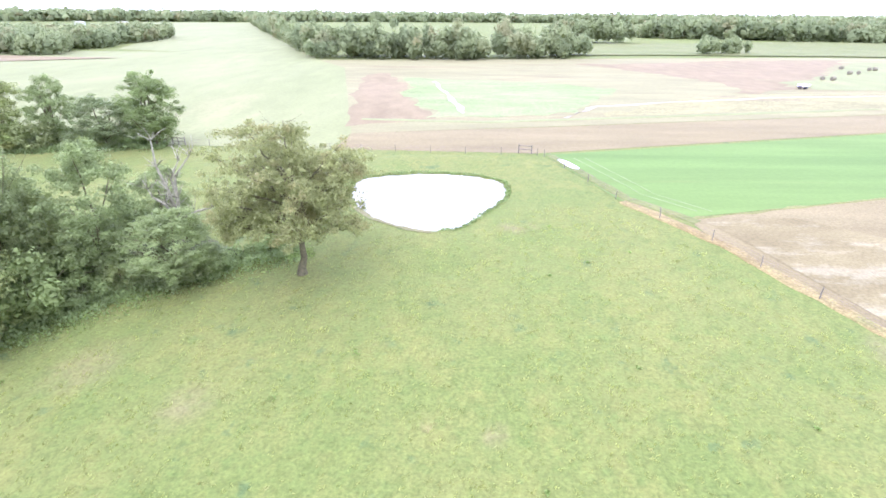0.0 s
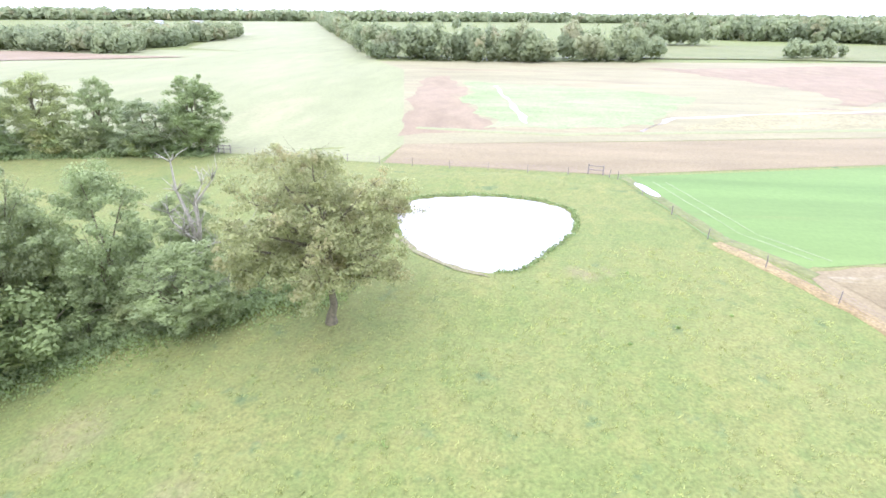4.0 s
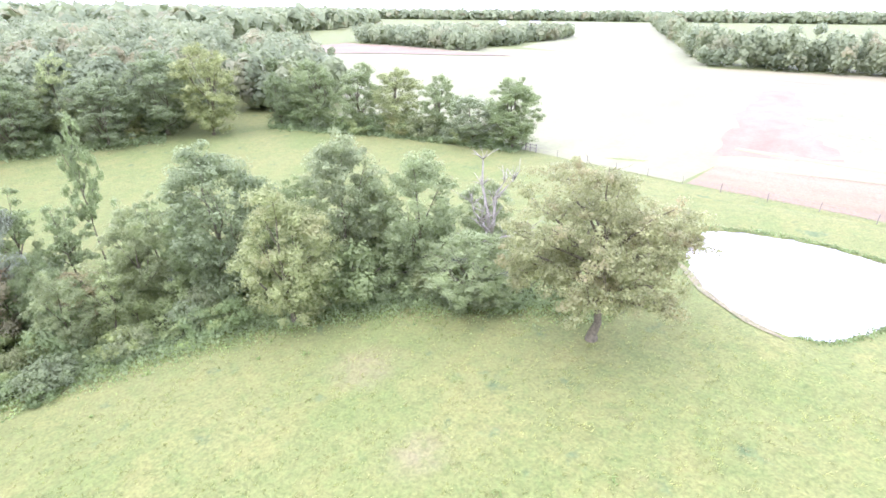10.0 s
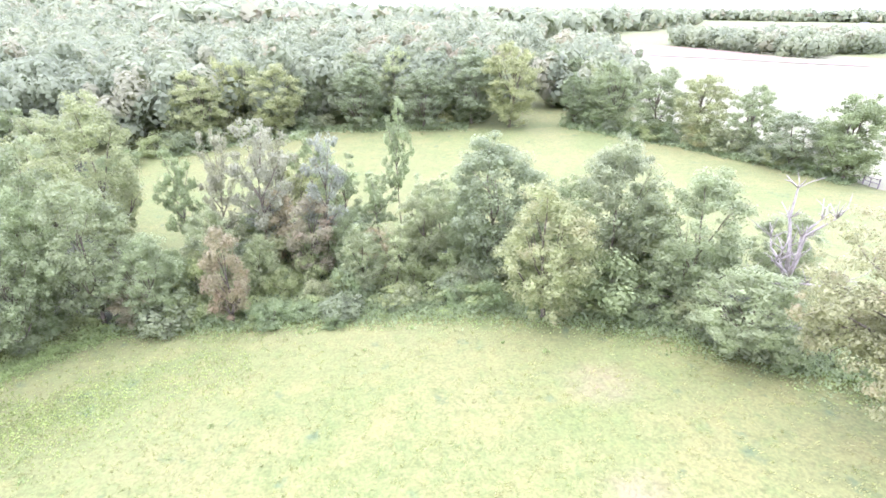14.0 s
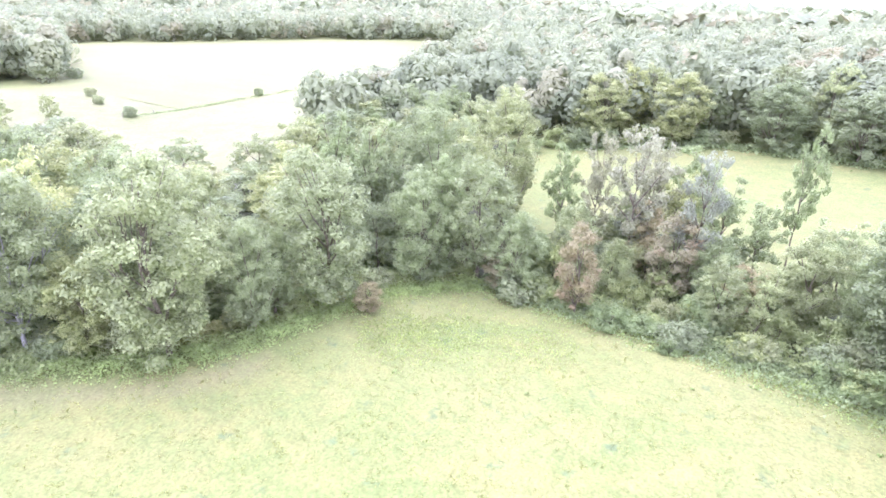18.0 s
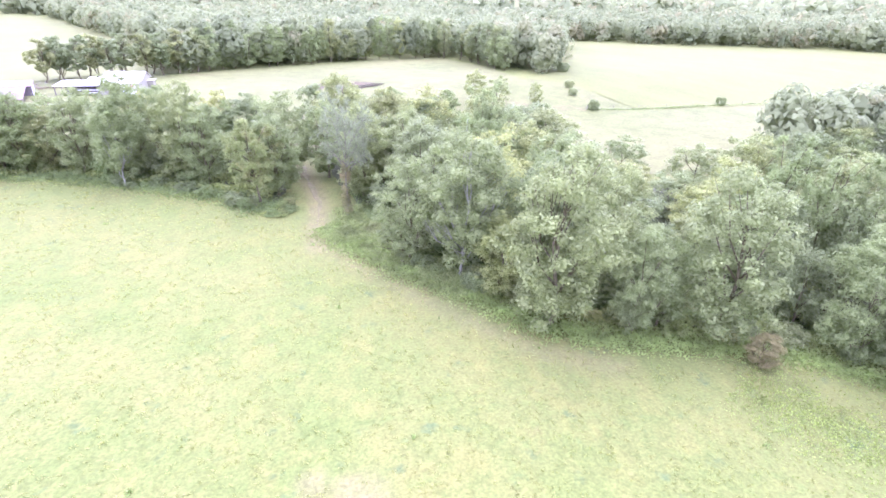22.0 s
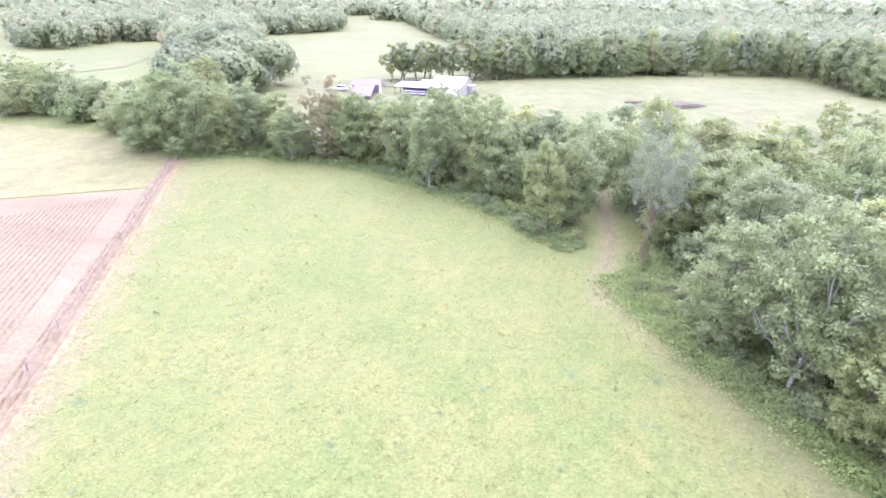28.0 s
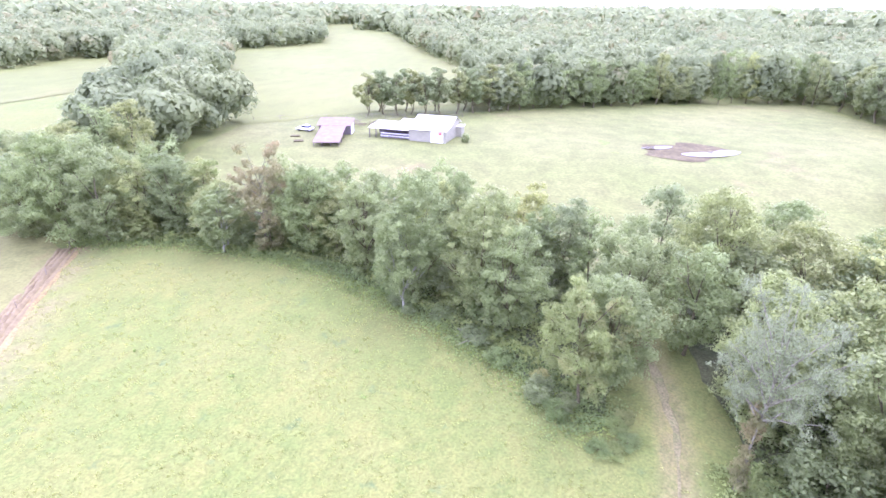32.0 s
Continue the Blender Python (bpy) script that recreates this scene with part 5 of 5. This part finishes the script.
def pasture_grass(count, seed):
    """Loose tufts over the near pasture, laid over by the wind."""
    rng = np.random.default_rng(seed)
    poly = [(-13, 50), (-27, 43.5), (-40, 32), (-50, 12), (-56, -5), (-52, -15), (-30, -26), (-19, -42), (-14, -62), (2, -75), (20, -90), (60, -94), (42, -45), (32, -14), (35, 15), (34, 36), (21, 65), (9, 62), (4, 55), (-5, 54)]
    u = rng.random((count * 3, 2)) * np.array([118, 162]) + np.array([-57, -95])
    u = u[inside(poly, u[:, 0], u[:, 1])][:count]
    keep = np.array([noise.noise((x * 0.22, y * 0.22, 4)) + 0.5 * noise.noise((x * 0.9, y * 0.9, 8)) for x, y in u])
    u = u[keep > rng.random(len(u)) * 0.9 - 0.55]
    per = 4
    b = np.repeat(u, per, axis=0) + rng.normal(size=(len(u) * per, 2)) * 0.12
    base = np.column_stack([b, land(b[:, 0], b[:, 1])])
    h = 0.07 + 0.16 * rng.random(len(b)) ** 2
    q = spray_quads(rng, base, h, 0.035 + 0.03 * rng.random(len(b)), (0.5, 0.5, 0.2))
    return tagged(quads_object("pasture_tufts", q, BLADES), "loose tufts of rough pasture grass", "grass", "", "stuff")


pasture_grass(24000, 9)


def weed_clumps(count, seed):
    rng = np.random.default_rng(seed)
    u = rng.random((count * 4, 2)) * np.array([90, 150]) + np.array([-48, -85])
    u = u[inside([(-13, 48), (-27, 42), (-40, 30), (-48, 12), (-50, -5), (-30, -24), (-14, -58), (20, -86), (56, -90), (32, -14), (34, 36), (18, 65)], u[:, 0], u[:, 1])][:count]
    c = np.column_stack([u, land(u[:, 0], u[:, 1]) + 0.12])
    q = leaf_quads(rng, c, 0.18 + 0.3 * rng.random(len(c)) ** 2, 26, 0.09, 0.5)
    return tagged(quads_object("weed_clumps", q, RANK), "scattered dark weed clumps in the pasture", "weeds", "", "stuff")


weed_clumps(36, 12)


# ---- dead tree by the creek ----
def dead_tree(x, y, height, seed):
    rng = np.random.default_rng(seed)
    root = thing("dead_tree", pose(x, y, float(land(x, y)) - 0.2), "bare bleached dead tree with broken forked limbs", "tree")
    trunk = ([], [])
    fork = np.array([0.1, 0.0, height * 0.3])
    add_tube(trunk, [(0, 0, 0), (0.05, 0, height * 0.15), fork], [0.46, 0.36, 0.3], 8)
    mesh_object("trunk", *trunk, DEADWOOD, root, smooth_faces=True)
    for k, (ang, out, top, r) in enumerate(((0.4, 0.12, 0.9, 0.17), (3.3, 0.14, 1.0, 0.17), (1.8, 0.2, 0.8, 0.15), (5.0, 0.3, 0.7, 0.14), (2.6, 0.36, 0.55, 0.12), (0.0, 0.42, 0.5, 0.12), (4.1, 0.4, 0.42, 0.1))):
        limb = ([], [])
        end = np.array([math.cos(ang) * out * height, math.sin(ang) * out * height, height * top])
        pts = [fork + (end - fork) * f + rng.normal(size=3) * 0.02 * height * (f > 0) for f in (0, 0.3, 0.6, 0.85, 1)]
        add_tube(limb, pts, [r * 1.25, r * 0.95, r * 0.66, r * 0.42, r * 0.16], 6)
        for q in range(16):
            f = rng.integers(1, 4)
            tip = pts[f] + rng.normal(size=3) * np.array([1, 1, 0.6]) * 0.06 * height + np.array([0, 0, 0.07 * height])
            add_tube(limb, [pts[f], (pts[f] + tip) / 2 + rng.normal(size=3) * 0.1, tip], [r * 0.36, r * 0.24, 0.018], 4)
        mesh_object("limb", *limb, DEADWOOD, root, smooth_faces=True)


dead_tree(-27.2, 51.6, 13.2, 3)


# ---- fences and gates ----
def fence(name, line, spacing, label, wires=4, height=1.25, group="pasture fences"):
    root = thing(name, Matrix.Identity(4), label, "fence", group)
    rng = random.Random(len(line))
    pts = []
    for (ax, ay), (bx, by) in zip(line, line[1:]):
        n = max(1, round(math.hypot(bx - ax, by - ay) / spacing))
        pts += [(ax + (bx - ax) * k / n, ay + (by - ay) * k / n) for k in range(n)]
    pts.append(line[-1])
    tops = []
    for x, y in pts:
        z, h, r = float(land(x, y)), height * rng.uniform(0.92, 1.12), rng.uniform(0.04, 0.065)
        v, f = tube([(x, y, z - 0.3), (x + rng.gauss(0, 0.02), y, z + h * 0.6), (x + rng.gauss(0, 0.05), y + rng.gauss(0, 0.05), z + h)], [r, r * 0.95, r * 0.85], 6)
        mesh_object("post", v, f, POST, root)
        tops.append((x, y, z))
    for w in range(wires):
        store = ([], [])
        hz = height * (0.28 + 0.66 * w / max(1, wires - 1))
        for a, b in zip(tops, tops[1:]):
            m = [(a[i] + b[i]) / 2 for i in range(3)]
            add_tube(store, [(a[0], a[1], a[2] + hz), (m[0], m[1], m[2] + hz - 0.04), (b[0], b[1], b[2] + hz)], [0.008] * 3, 3)
        mesh_object("wire", *store, WIRE, root)


fence("wire_fence", SOUTH_LINE, 8.0, "rusty wire fence on thin leaning posts between pasture and soil")
fence("wire_fence", NORTH_LINE, 7.0, "wire fence on weathered posts beside the crop")
fence("wire_fence", NORTH_FENCE, 6.0, "wire fence along the pasture's northern end")
fence("wire_fence", [(-102, -111), (-117, -106.5), (-145, -103), (-180, -97.5), (-220, -88), (-300, -83)], 9.0, "old fence across the hay meadow", 3)
fence("wire_fence", [(66, -176), (52, -180), (30, -184), (8, -190)], 6.0, "fence behind the barn", 3)


def brace_gate(ax, ay, bx, by, label):
    root = thing("gate_brace", Matrix.Identity(4), label, "gate")
    for x, y in ((ax, ay), (bx, by)):
        z = float(land(x, y))
        v, f = tube([(x, y, z - 0.3), (x, y, z + 1.5)], [0.1, 0.09], 8)
        mesh_object("post", v, f, POST, root)
    za, zb = float(land(ax, ay)), float(land(bx, by))
    for h in (1.3, 0.7):
        v, f = tube([(ax, ay, za + h), (bx, by, zb + h)], [0.055, 0.055], 6)
        mesh_object("rail", v, f, POST, root)


brace_gate(13.1, 90.2, 15.2, 89.6, "wooden brace of two posts and rails in the fence corner")
brace_gate(-49.2, 97.1, -46.8, 96.7, "wooden brace of two posts and rails beside the hedge")

# ---- farmyard ----
TIN = plain("white_painted_tin", (0.5, 0.505, 0.4), 0.45, 0.08, 2.0)
TIN_WALL = plain("grey_tin_wall", (0.275, 0.27, 0.178), 0.5, 0.12, 1.0)
RUST_TIN = plain("rust_stained_tin", (0.175, 0.125, 0.09), 0.6, 0.2, 1.2)
WHITE = plain("white_door_paint", (0.78, 0.78, 0.77), 0.6, 0.05, 1.0)
RED = plain("red_sign_paint", (0.5, 0.16, 0.13), 0.6, 0.1, 0.5)
BALE = plain("weathered_hay", (0.19, 0.172, 0.1), 0.95, 0.2, 0.3)
BOARD = plain("weathered_boards", (0.16, 0.14, 0.12), 0.9, 0.25, 0.3)
CAR_PAINT = plain("white_car_paint", (0.75, 0.76, 0.78), 0.3, 0.04, 1.0)
GLASS = plain("dark_car_glass", (0.03, 0.035, 0.04), 0.1, 0.1, 1.0)
RUBBER = plain("tyre_rubber", (0.03, 0.03, 0.03), 0.9, 0.2, 0.2)


def box(bm, x0, y0, z0, x1, y1, z1):
    vs = [bm.verts.new(p) for p in ((x0, y0, z0), (x1, y0, z0), (x1, y1, z0), (x0, y1, z0), (x0, y0, z1), (x1, y0, z1), (x1, y1, z1), (x0, y1, z1))]
    for f in ((3, 2, 1, 0), (4, 5, 6, 7), (0, 1, 5, 4), (1, 2, 6, 5), (2, 3, 7, 6), (3, 0, 4, 7)):
        bm.faces.new([vs[i] for i in f])
    return vs


def box_part(name, dims, mat, parent, label=""):
    bm = bmesh.new()
    box(bm, *dims)
    return part(name, bm, mat, parent, label)


def prism(name, profile, x0, x1, mat, parent, label=""):
    """A solid from a profile of (y, z), from x0 to x1."""
    bm = bmesh.new()
    a = [bm.verts.new((x0, y, z)) for y, z in profile]
    b = [bm.verts.new((x1, y, z)) for y, z in profile]
    k = len(profile)
    bm.faces.new(a)
    bm.faces.new(b[::-1])
    for i in range(k):
        bm.faces.new((a[i], b[i], b[(i + 1) % k], a[(i + 1) % k]))
    bmesh.ops.recalc_face_normals(bm, faces=bm.faces[:])
    return part(name, bm, mat, parent, label)


def tin_roof(parent, x0, x1, y0, z0, y1, z1, mat, name="roof", label=""):
    """A sloping sheet of ribbed tin, with ribs standing proud."""
    t = 0.06
    ob = prism(name, [(y0, z0), (y1, z1), (y1, z1 + t), (y0, z0 + t)], x0, x1, mat, parent, label)
    n = int((x1 - x0) / 0.9)
    for k in range(n + 1):
        x = x0 + (x1 - x0) * k / n
        prism("rib", [(y0, z0 + t), (y1, z1 + t), (y1, z1 + t + 0.05), (y0, z0 + t + 0.05)], x - 0.04, x + 0.04, mat, ob)
    return ob


def barn():
    z = float(land(13, -158)) - 0.05
    # local x runs along the front to the east, local y away from the pasture
    root = thing("barn", pose(10.7, -153.9, z, 0, 0, 180 + 166), "white tin-roofed barn with grey walls and a white door", "barn")
    W = 9.0
    prism("front_wall", [(0, 0), (0.12, 0), (0.12, 2.9), (0, 2.9)], 0, W, TIN_WALL, root)
    prism("back_wall", [(-11, 0), (-11.12, 0), (-11.12, 3.4), (-11, 3.4)], 0, W, TIN_WALL, root)
    side = [(0, 0), (0, 2.9), (-4, 3.4), (-4, 3.65), (-7.5, 5.0), (-11.12, 3.4), (-11.12, 0)]
    prism("gable_wall", side, -0.12, 0.0, TIN_WALL, root, "grey boarded gable wall")
    prism("gable_wall", side, W, W + 0.12, TIN_WALL, root)
    tin_roof(root, -0.4, W + 0.4, 0.5, 2.85, -4, 3.45, TIN, "lean_to_roof")
    tin_roof(root, -0.5, W + 0.5, -3.6, 3.56, -7.5, 5.08, TIN)
    tin_roof(root, -0.5, W + 0.5, -7.5, 5.08, -11.6, 3.3, TIN)
    prism("clerestory", [(-4, 3.5), (-4.1, 3.5), (-4.1, 3.68), (-4, 3.68)], 0, W, BOARD, root)
    box_part("door", (0.5, 0.121, 0.0, 3.6, 0.2, 2.6), WHITE, root, "tall white sliding door")
    box_part("sign", (0.8, 0.202, 1.9, 1.6, 0.24, 2.5), RED, root, "faded red panel on the door")
    box_part("annexe", (-1.6, -10.6, 0, -0.13, -8.2, 2.6), TIN_WALL, root)
    tin_roof(root, -1.8, -0.02, -8.0, 2.62, -10.9, 2.7, TIN, "annexe_roof")
    # open cattle shed beside it
    shed = thing("cattle_shed", root.matrix_basis @ pose(W + 0.2, 0, 0), "long open cattle shed with a white tin roof on posts", "shed")
    tin_roof(shed, 0, 10.6, 0.2, 2.4, -6.5, 3.1, TIN)
    tin_roof(shed, 0.2, 4.4, -3.2, 2.95, -8.0, 3.7, TIN, "upper_roof")
    for k in range(7):
        for y, h in ((-0.2, 2.4), (-6.2, 3.0)):
            box_part("post", (0.1 + 1.7 * k, y - 0.08, 0, 0.26 + 1.7 * k, y + 0.08, h), BOARD, shed)
    for k in range(4):
        box_part("rail", (0.1, -0.1, 0.35 + 0.32 * k, 7.4, -0.04, 0.5 + 0.32 * k), WHITE if k % 2 else BOARD, shed)
    box_part("back_wall", (0.1, -6.45, 0, 10.5, -6.35, 2.6), BOARD, shed)


barn()


def small_shed():
    z = float(land(38, -160))
    root = thing("small_shed", pose(34.6, -160.6, z, 0, 0, 6), "low shed with a rust-stained pinkish tin roof", "shed")
    prism("wall", [(0, 0), (0, 2.3), (-5, 3.0), (-5, 0)], 0.2, 8.0, BOARD, root)
    tin_roof(root, -0.2, 8.4, 0.6, 2.34, -5.6, 3.2, RUST_TIN)
    box_part("end_panel", (-0.02, -4.8, 0.0, 0.18, -0.6, 2.2), WHITE, root, "pale panel on the end wall")
    # long lean-to sloping down towards the trees
    tin_roof(root, 1.2, 7.2, 13.0, 0.9, 0.62, 2.3, RUST_TIN, "porch_roof")
    for k in range(4):
        for y, top in ((12.6, 0.9), (8.5, 1.35), (4.5, 1.8)):
            box_part("porch_post", (1.3 + 1.9 * k, y - 0.06, 0, 1.42 + 1.9 * k, y + 0.06, top), BOARD, root)


small_shed()


def parked_car(x, y, turn, label):
    root = thing("car", pose(x, y, float(land(x, y)) + 0.08, 0, 0, turn), label, "car", "cars by the barn")
    body = [(-2.2, 0.35), (-2.25, 0.75), (-1.5, 0.92), (1.3, 0.95), (2.15, 0.9), (2.25, 0.6), (2.2, 0.35)]
    cabin = [(-1.0, 0.93), (-0.35, 1.42), (0.9, 1.45), (1.6, 0.95)]
    b = prism("body", [(p, q) for p, q in body], -0.85, 0.85, CAR_PAINT, root)
    m = b.modifiers.new("soft_edges", "BEVEL")
    m.width, m.segments = 0.09, 2
    prism("windows", cabin, -0.74, 0.74, GLASS, root)
    prism("roof", [(-0.4, 1.4), (-0.25, 1.49), (0.8, 1.51), (0.95, 1.43)], -0.72, 0.72, CAR_PAINT, root)
    for sx in (-0.82, 0.82):
        for y0 in (-1.4, 1.35):
            v, f = tube([(sx - 0.1, y0, 0.26), (sx + 0.1, y0, 0.26)], [0.33, 0.33], 14)
            w = mesh_object("wheel", v, f, RUBBER, root)
            v, f = tube([(sx - 0.115, y0, 0.26), (sx + 0.115, y0, 0.26)], [0.17, 0.17], 10)
            mesh_object("rim", v, f, TIN_WALL, w)
    for sx in (-0.6, 0.6):
        box_part("headlight", (sx - 0.18, -2.27, 0.6, sx + 0.18, -2.2, 0.74), WHITE, root)
        box_part("tail_light", (sx - 0.16, 2.2, 0.62, sx + 0.16, 2.26, 0.8), RED, root)
    return root


parked_car(47.3, -163.6, 75, "white saloon car parked on the grass")
parked_car(42.6, -167.6, 72, "white car parked behind the shed")


def log_pile(x, y, turn, label):
    root = thing("log", pose(x, y, float(land(x, y)), 0, 0, turn), label, "log", "logs by the barn")
    for k in range(3):
        v, f = tube([(-1.1, k * 0.42 - 0.4, 0.22), (0, k * 0.42 - 0.4 + 0.05, 0.25), (1.1, k * 0.42 - 0.4, 0.22)], [0.22, 0.21, 0.19], 8)
        mesh_object("trunk_piece", v, f, BARK, root)


log_pile(45.2, -151.5, 20, "dark logs lying in the grass")
log_pile(47.6, -156.5, 5, "short dark logs lying in the grass")


def far_house(x, y, turn, label, wide=11.0):
    root = thing("farmhouse", pose(x, y, float(land(x, y)), 0, 0, turn), label, "house")
    prism("wall", [(-4, 0), (4, 0), (4, 4.5), (0, 7.0), (-4, 4.5)], -wide / 2, wide / 2, WHITE, root)
    prism("roof", [(-4.5, 4.2), (0, 7.0), (0, 7.25), (-4.5, 4.45)], -wide / 2 - 0.4, wide / 2 + 0.4, TIN_WALL, root)
    prism("roof", [(4.5, 4.2), (0, 7.0), (0, 7.25), (4.5, 4.45)], -wide / 2 - 0.4, wide / 2 + 0.4, TIN_WALL, root)
    for k in range(3):
        box_part("window", (-3.5 + 3 * k, -4.05, 1.4, -2.3 + 3 * k, -3.98, 2.8), GLASS, root)


far_house(-470, 850, 20, "distant white farm building among trees", 16)
far_house(-520, 830, 10, "distant white farm building among trees")


def round_bale(x, y, turn):
    """A rolled bale lying on its round side, with wrapped layers showing on its ends."""
    root = thing("hay_bale", pose(x, y, float(land(x, y)) + 0.08, 0, 0, turn), "weathered dark round hay bale in the mown field", "hay bale", "round hay bales")
    v, f = tube([(-0.75, 0, 0.72), (-0.7, 0, 0.72), (0, 0, 0.73), (0.7, 0, 0.72), (0.75, 0, 0.72)], [0.66, 0.74, 0.76, 0.74, 0.66], 16)
    mesh_object("roll", v, f, BALE, root, smooth_faces=True)
    for sx in (-0.76, 0.76):
        v, f = tube([(sx - 0.03, 0, 0.72), (sx + 0.03, 0, 0.72)], [0.42, 0.42], 14)
        mesh_object("core", v, f, POST, root)


for bx, by, bt in ((144.5, 206, 20), (141.5, 207.5, 70), (166.8, 229, 10), (170.8, 229.6, 50), (190.6, 247, 0), (187.4, 246.2, 40), (179, 252, 30)):
    round_bale(bx, by, bt)


def farm_trailer(x, y, turn):
    root = thing("farm_trailer", pose(x, y, float(land(x, y)) + 0.1, 0, 0, turn), "pale farm trailer standing at the mown field's corner", "trailer")
    box_part("bed", (-2.0, -0.9, 0.7, 2.0, 0.9, 0.85), BOARD, root)
    for y0 in (-0.9, 0.84):
        box_part("side", (-2.0, y0, 0.852, 2.0, y0 + 0.06, 1.5), WHITE, root)
    box_part("drawbar", (2.0, -0.06, 0.6, 3.4, 0.06, 0.72), BOARD, root)
    for sx in (-0.9, 0.3):
        for sy in (-0.95, 0.95):
            v, f = tube([(sx, sy - 0.1, 0.4), (sx, sy + 0.1, 0.4)], [0.4, 0.4], 14)
            mesh_object("wheel", v, f, RUBBER, root)


farm_trailer(117.7, 180.5, 25)


def stick_pile(x, y, size, seed, label, mat, count=40):
    """A heap of cut branches lying over one another."""
    rng = np.random.default_rng(seed)
    root = thing("brush_pile", pose(x, y, float(land(x, y)) + 0.06), label, "brush pile")
    for k in range(count):
        c = rng.normal(size=2) * size * 0.45
        top = max(0.12, 0.5 * size * math.exp(-(c @ c) / size ** 2) * rng.random())
        a, ln = rng.random() * 6.28, size * (0.35 + 0.5 * rng.random())
        d = np.array([math.cos(a) * ln, math.sin(a) * ln, 0.2 * ln * rng.normal()])
        p = np.array([c[0], c[1], top])
        e0, e1 = p - d / 2, p + d / 2
        e0[2], e1[2] = max(0.03, e0[2]), max(0.03, e1[2])
        r = 0.02 + 0.05 * rng.random()
        v, f = tube([e0, (e0 + e1) / 2 + rng.normal(size=3) * 0.04, e1], [r, r * 0.8, r * 0.4], 5)
        mesh_object("branch", v, f, mat, root)


stick_pile(36.5, -172.5, 3.6, 3, "heap of reddish brush behind the shed", RUST_TIN, 60)
stick_pile(31.5, -173.5, 2.6, 4, "heap of cut branches behind the shed", BARK, 40)
stick_pile(2.2, -78.4, 1.8, 5, "fallen grey branches at the wood's edge", DEADWOOD, 26)


def stump(x, y, r, h, label):
    root = thing("stump", pose(x, y, float(land(x, y)) - 0.1), label, "stump")
    v, f = tube([(0, 0, 0), (0, 0, 0.25), (0.02, 0, h)], [r * 1.6, r * 1.1, r], 10)
    mesh_object("stem", v, f, BARK, root)
    v, f = tube([(0.02, 0, h + 0.003), (0.02, 0, h + 0.03)], [r * 0.9, r * 0.88], 10)
    mesh_object("cut_face", v, f, DEADWOOD, root)


stump(-22.3, -54.4, 0.25, 0.7, "short weathered stump among the weeds")
stump(-20.0, -43.6, 0.22, 0.6, "short weathered stump at the wood's edge")
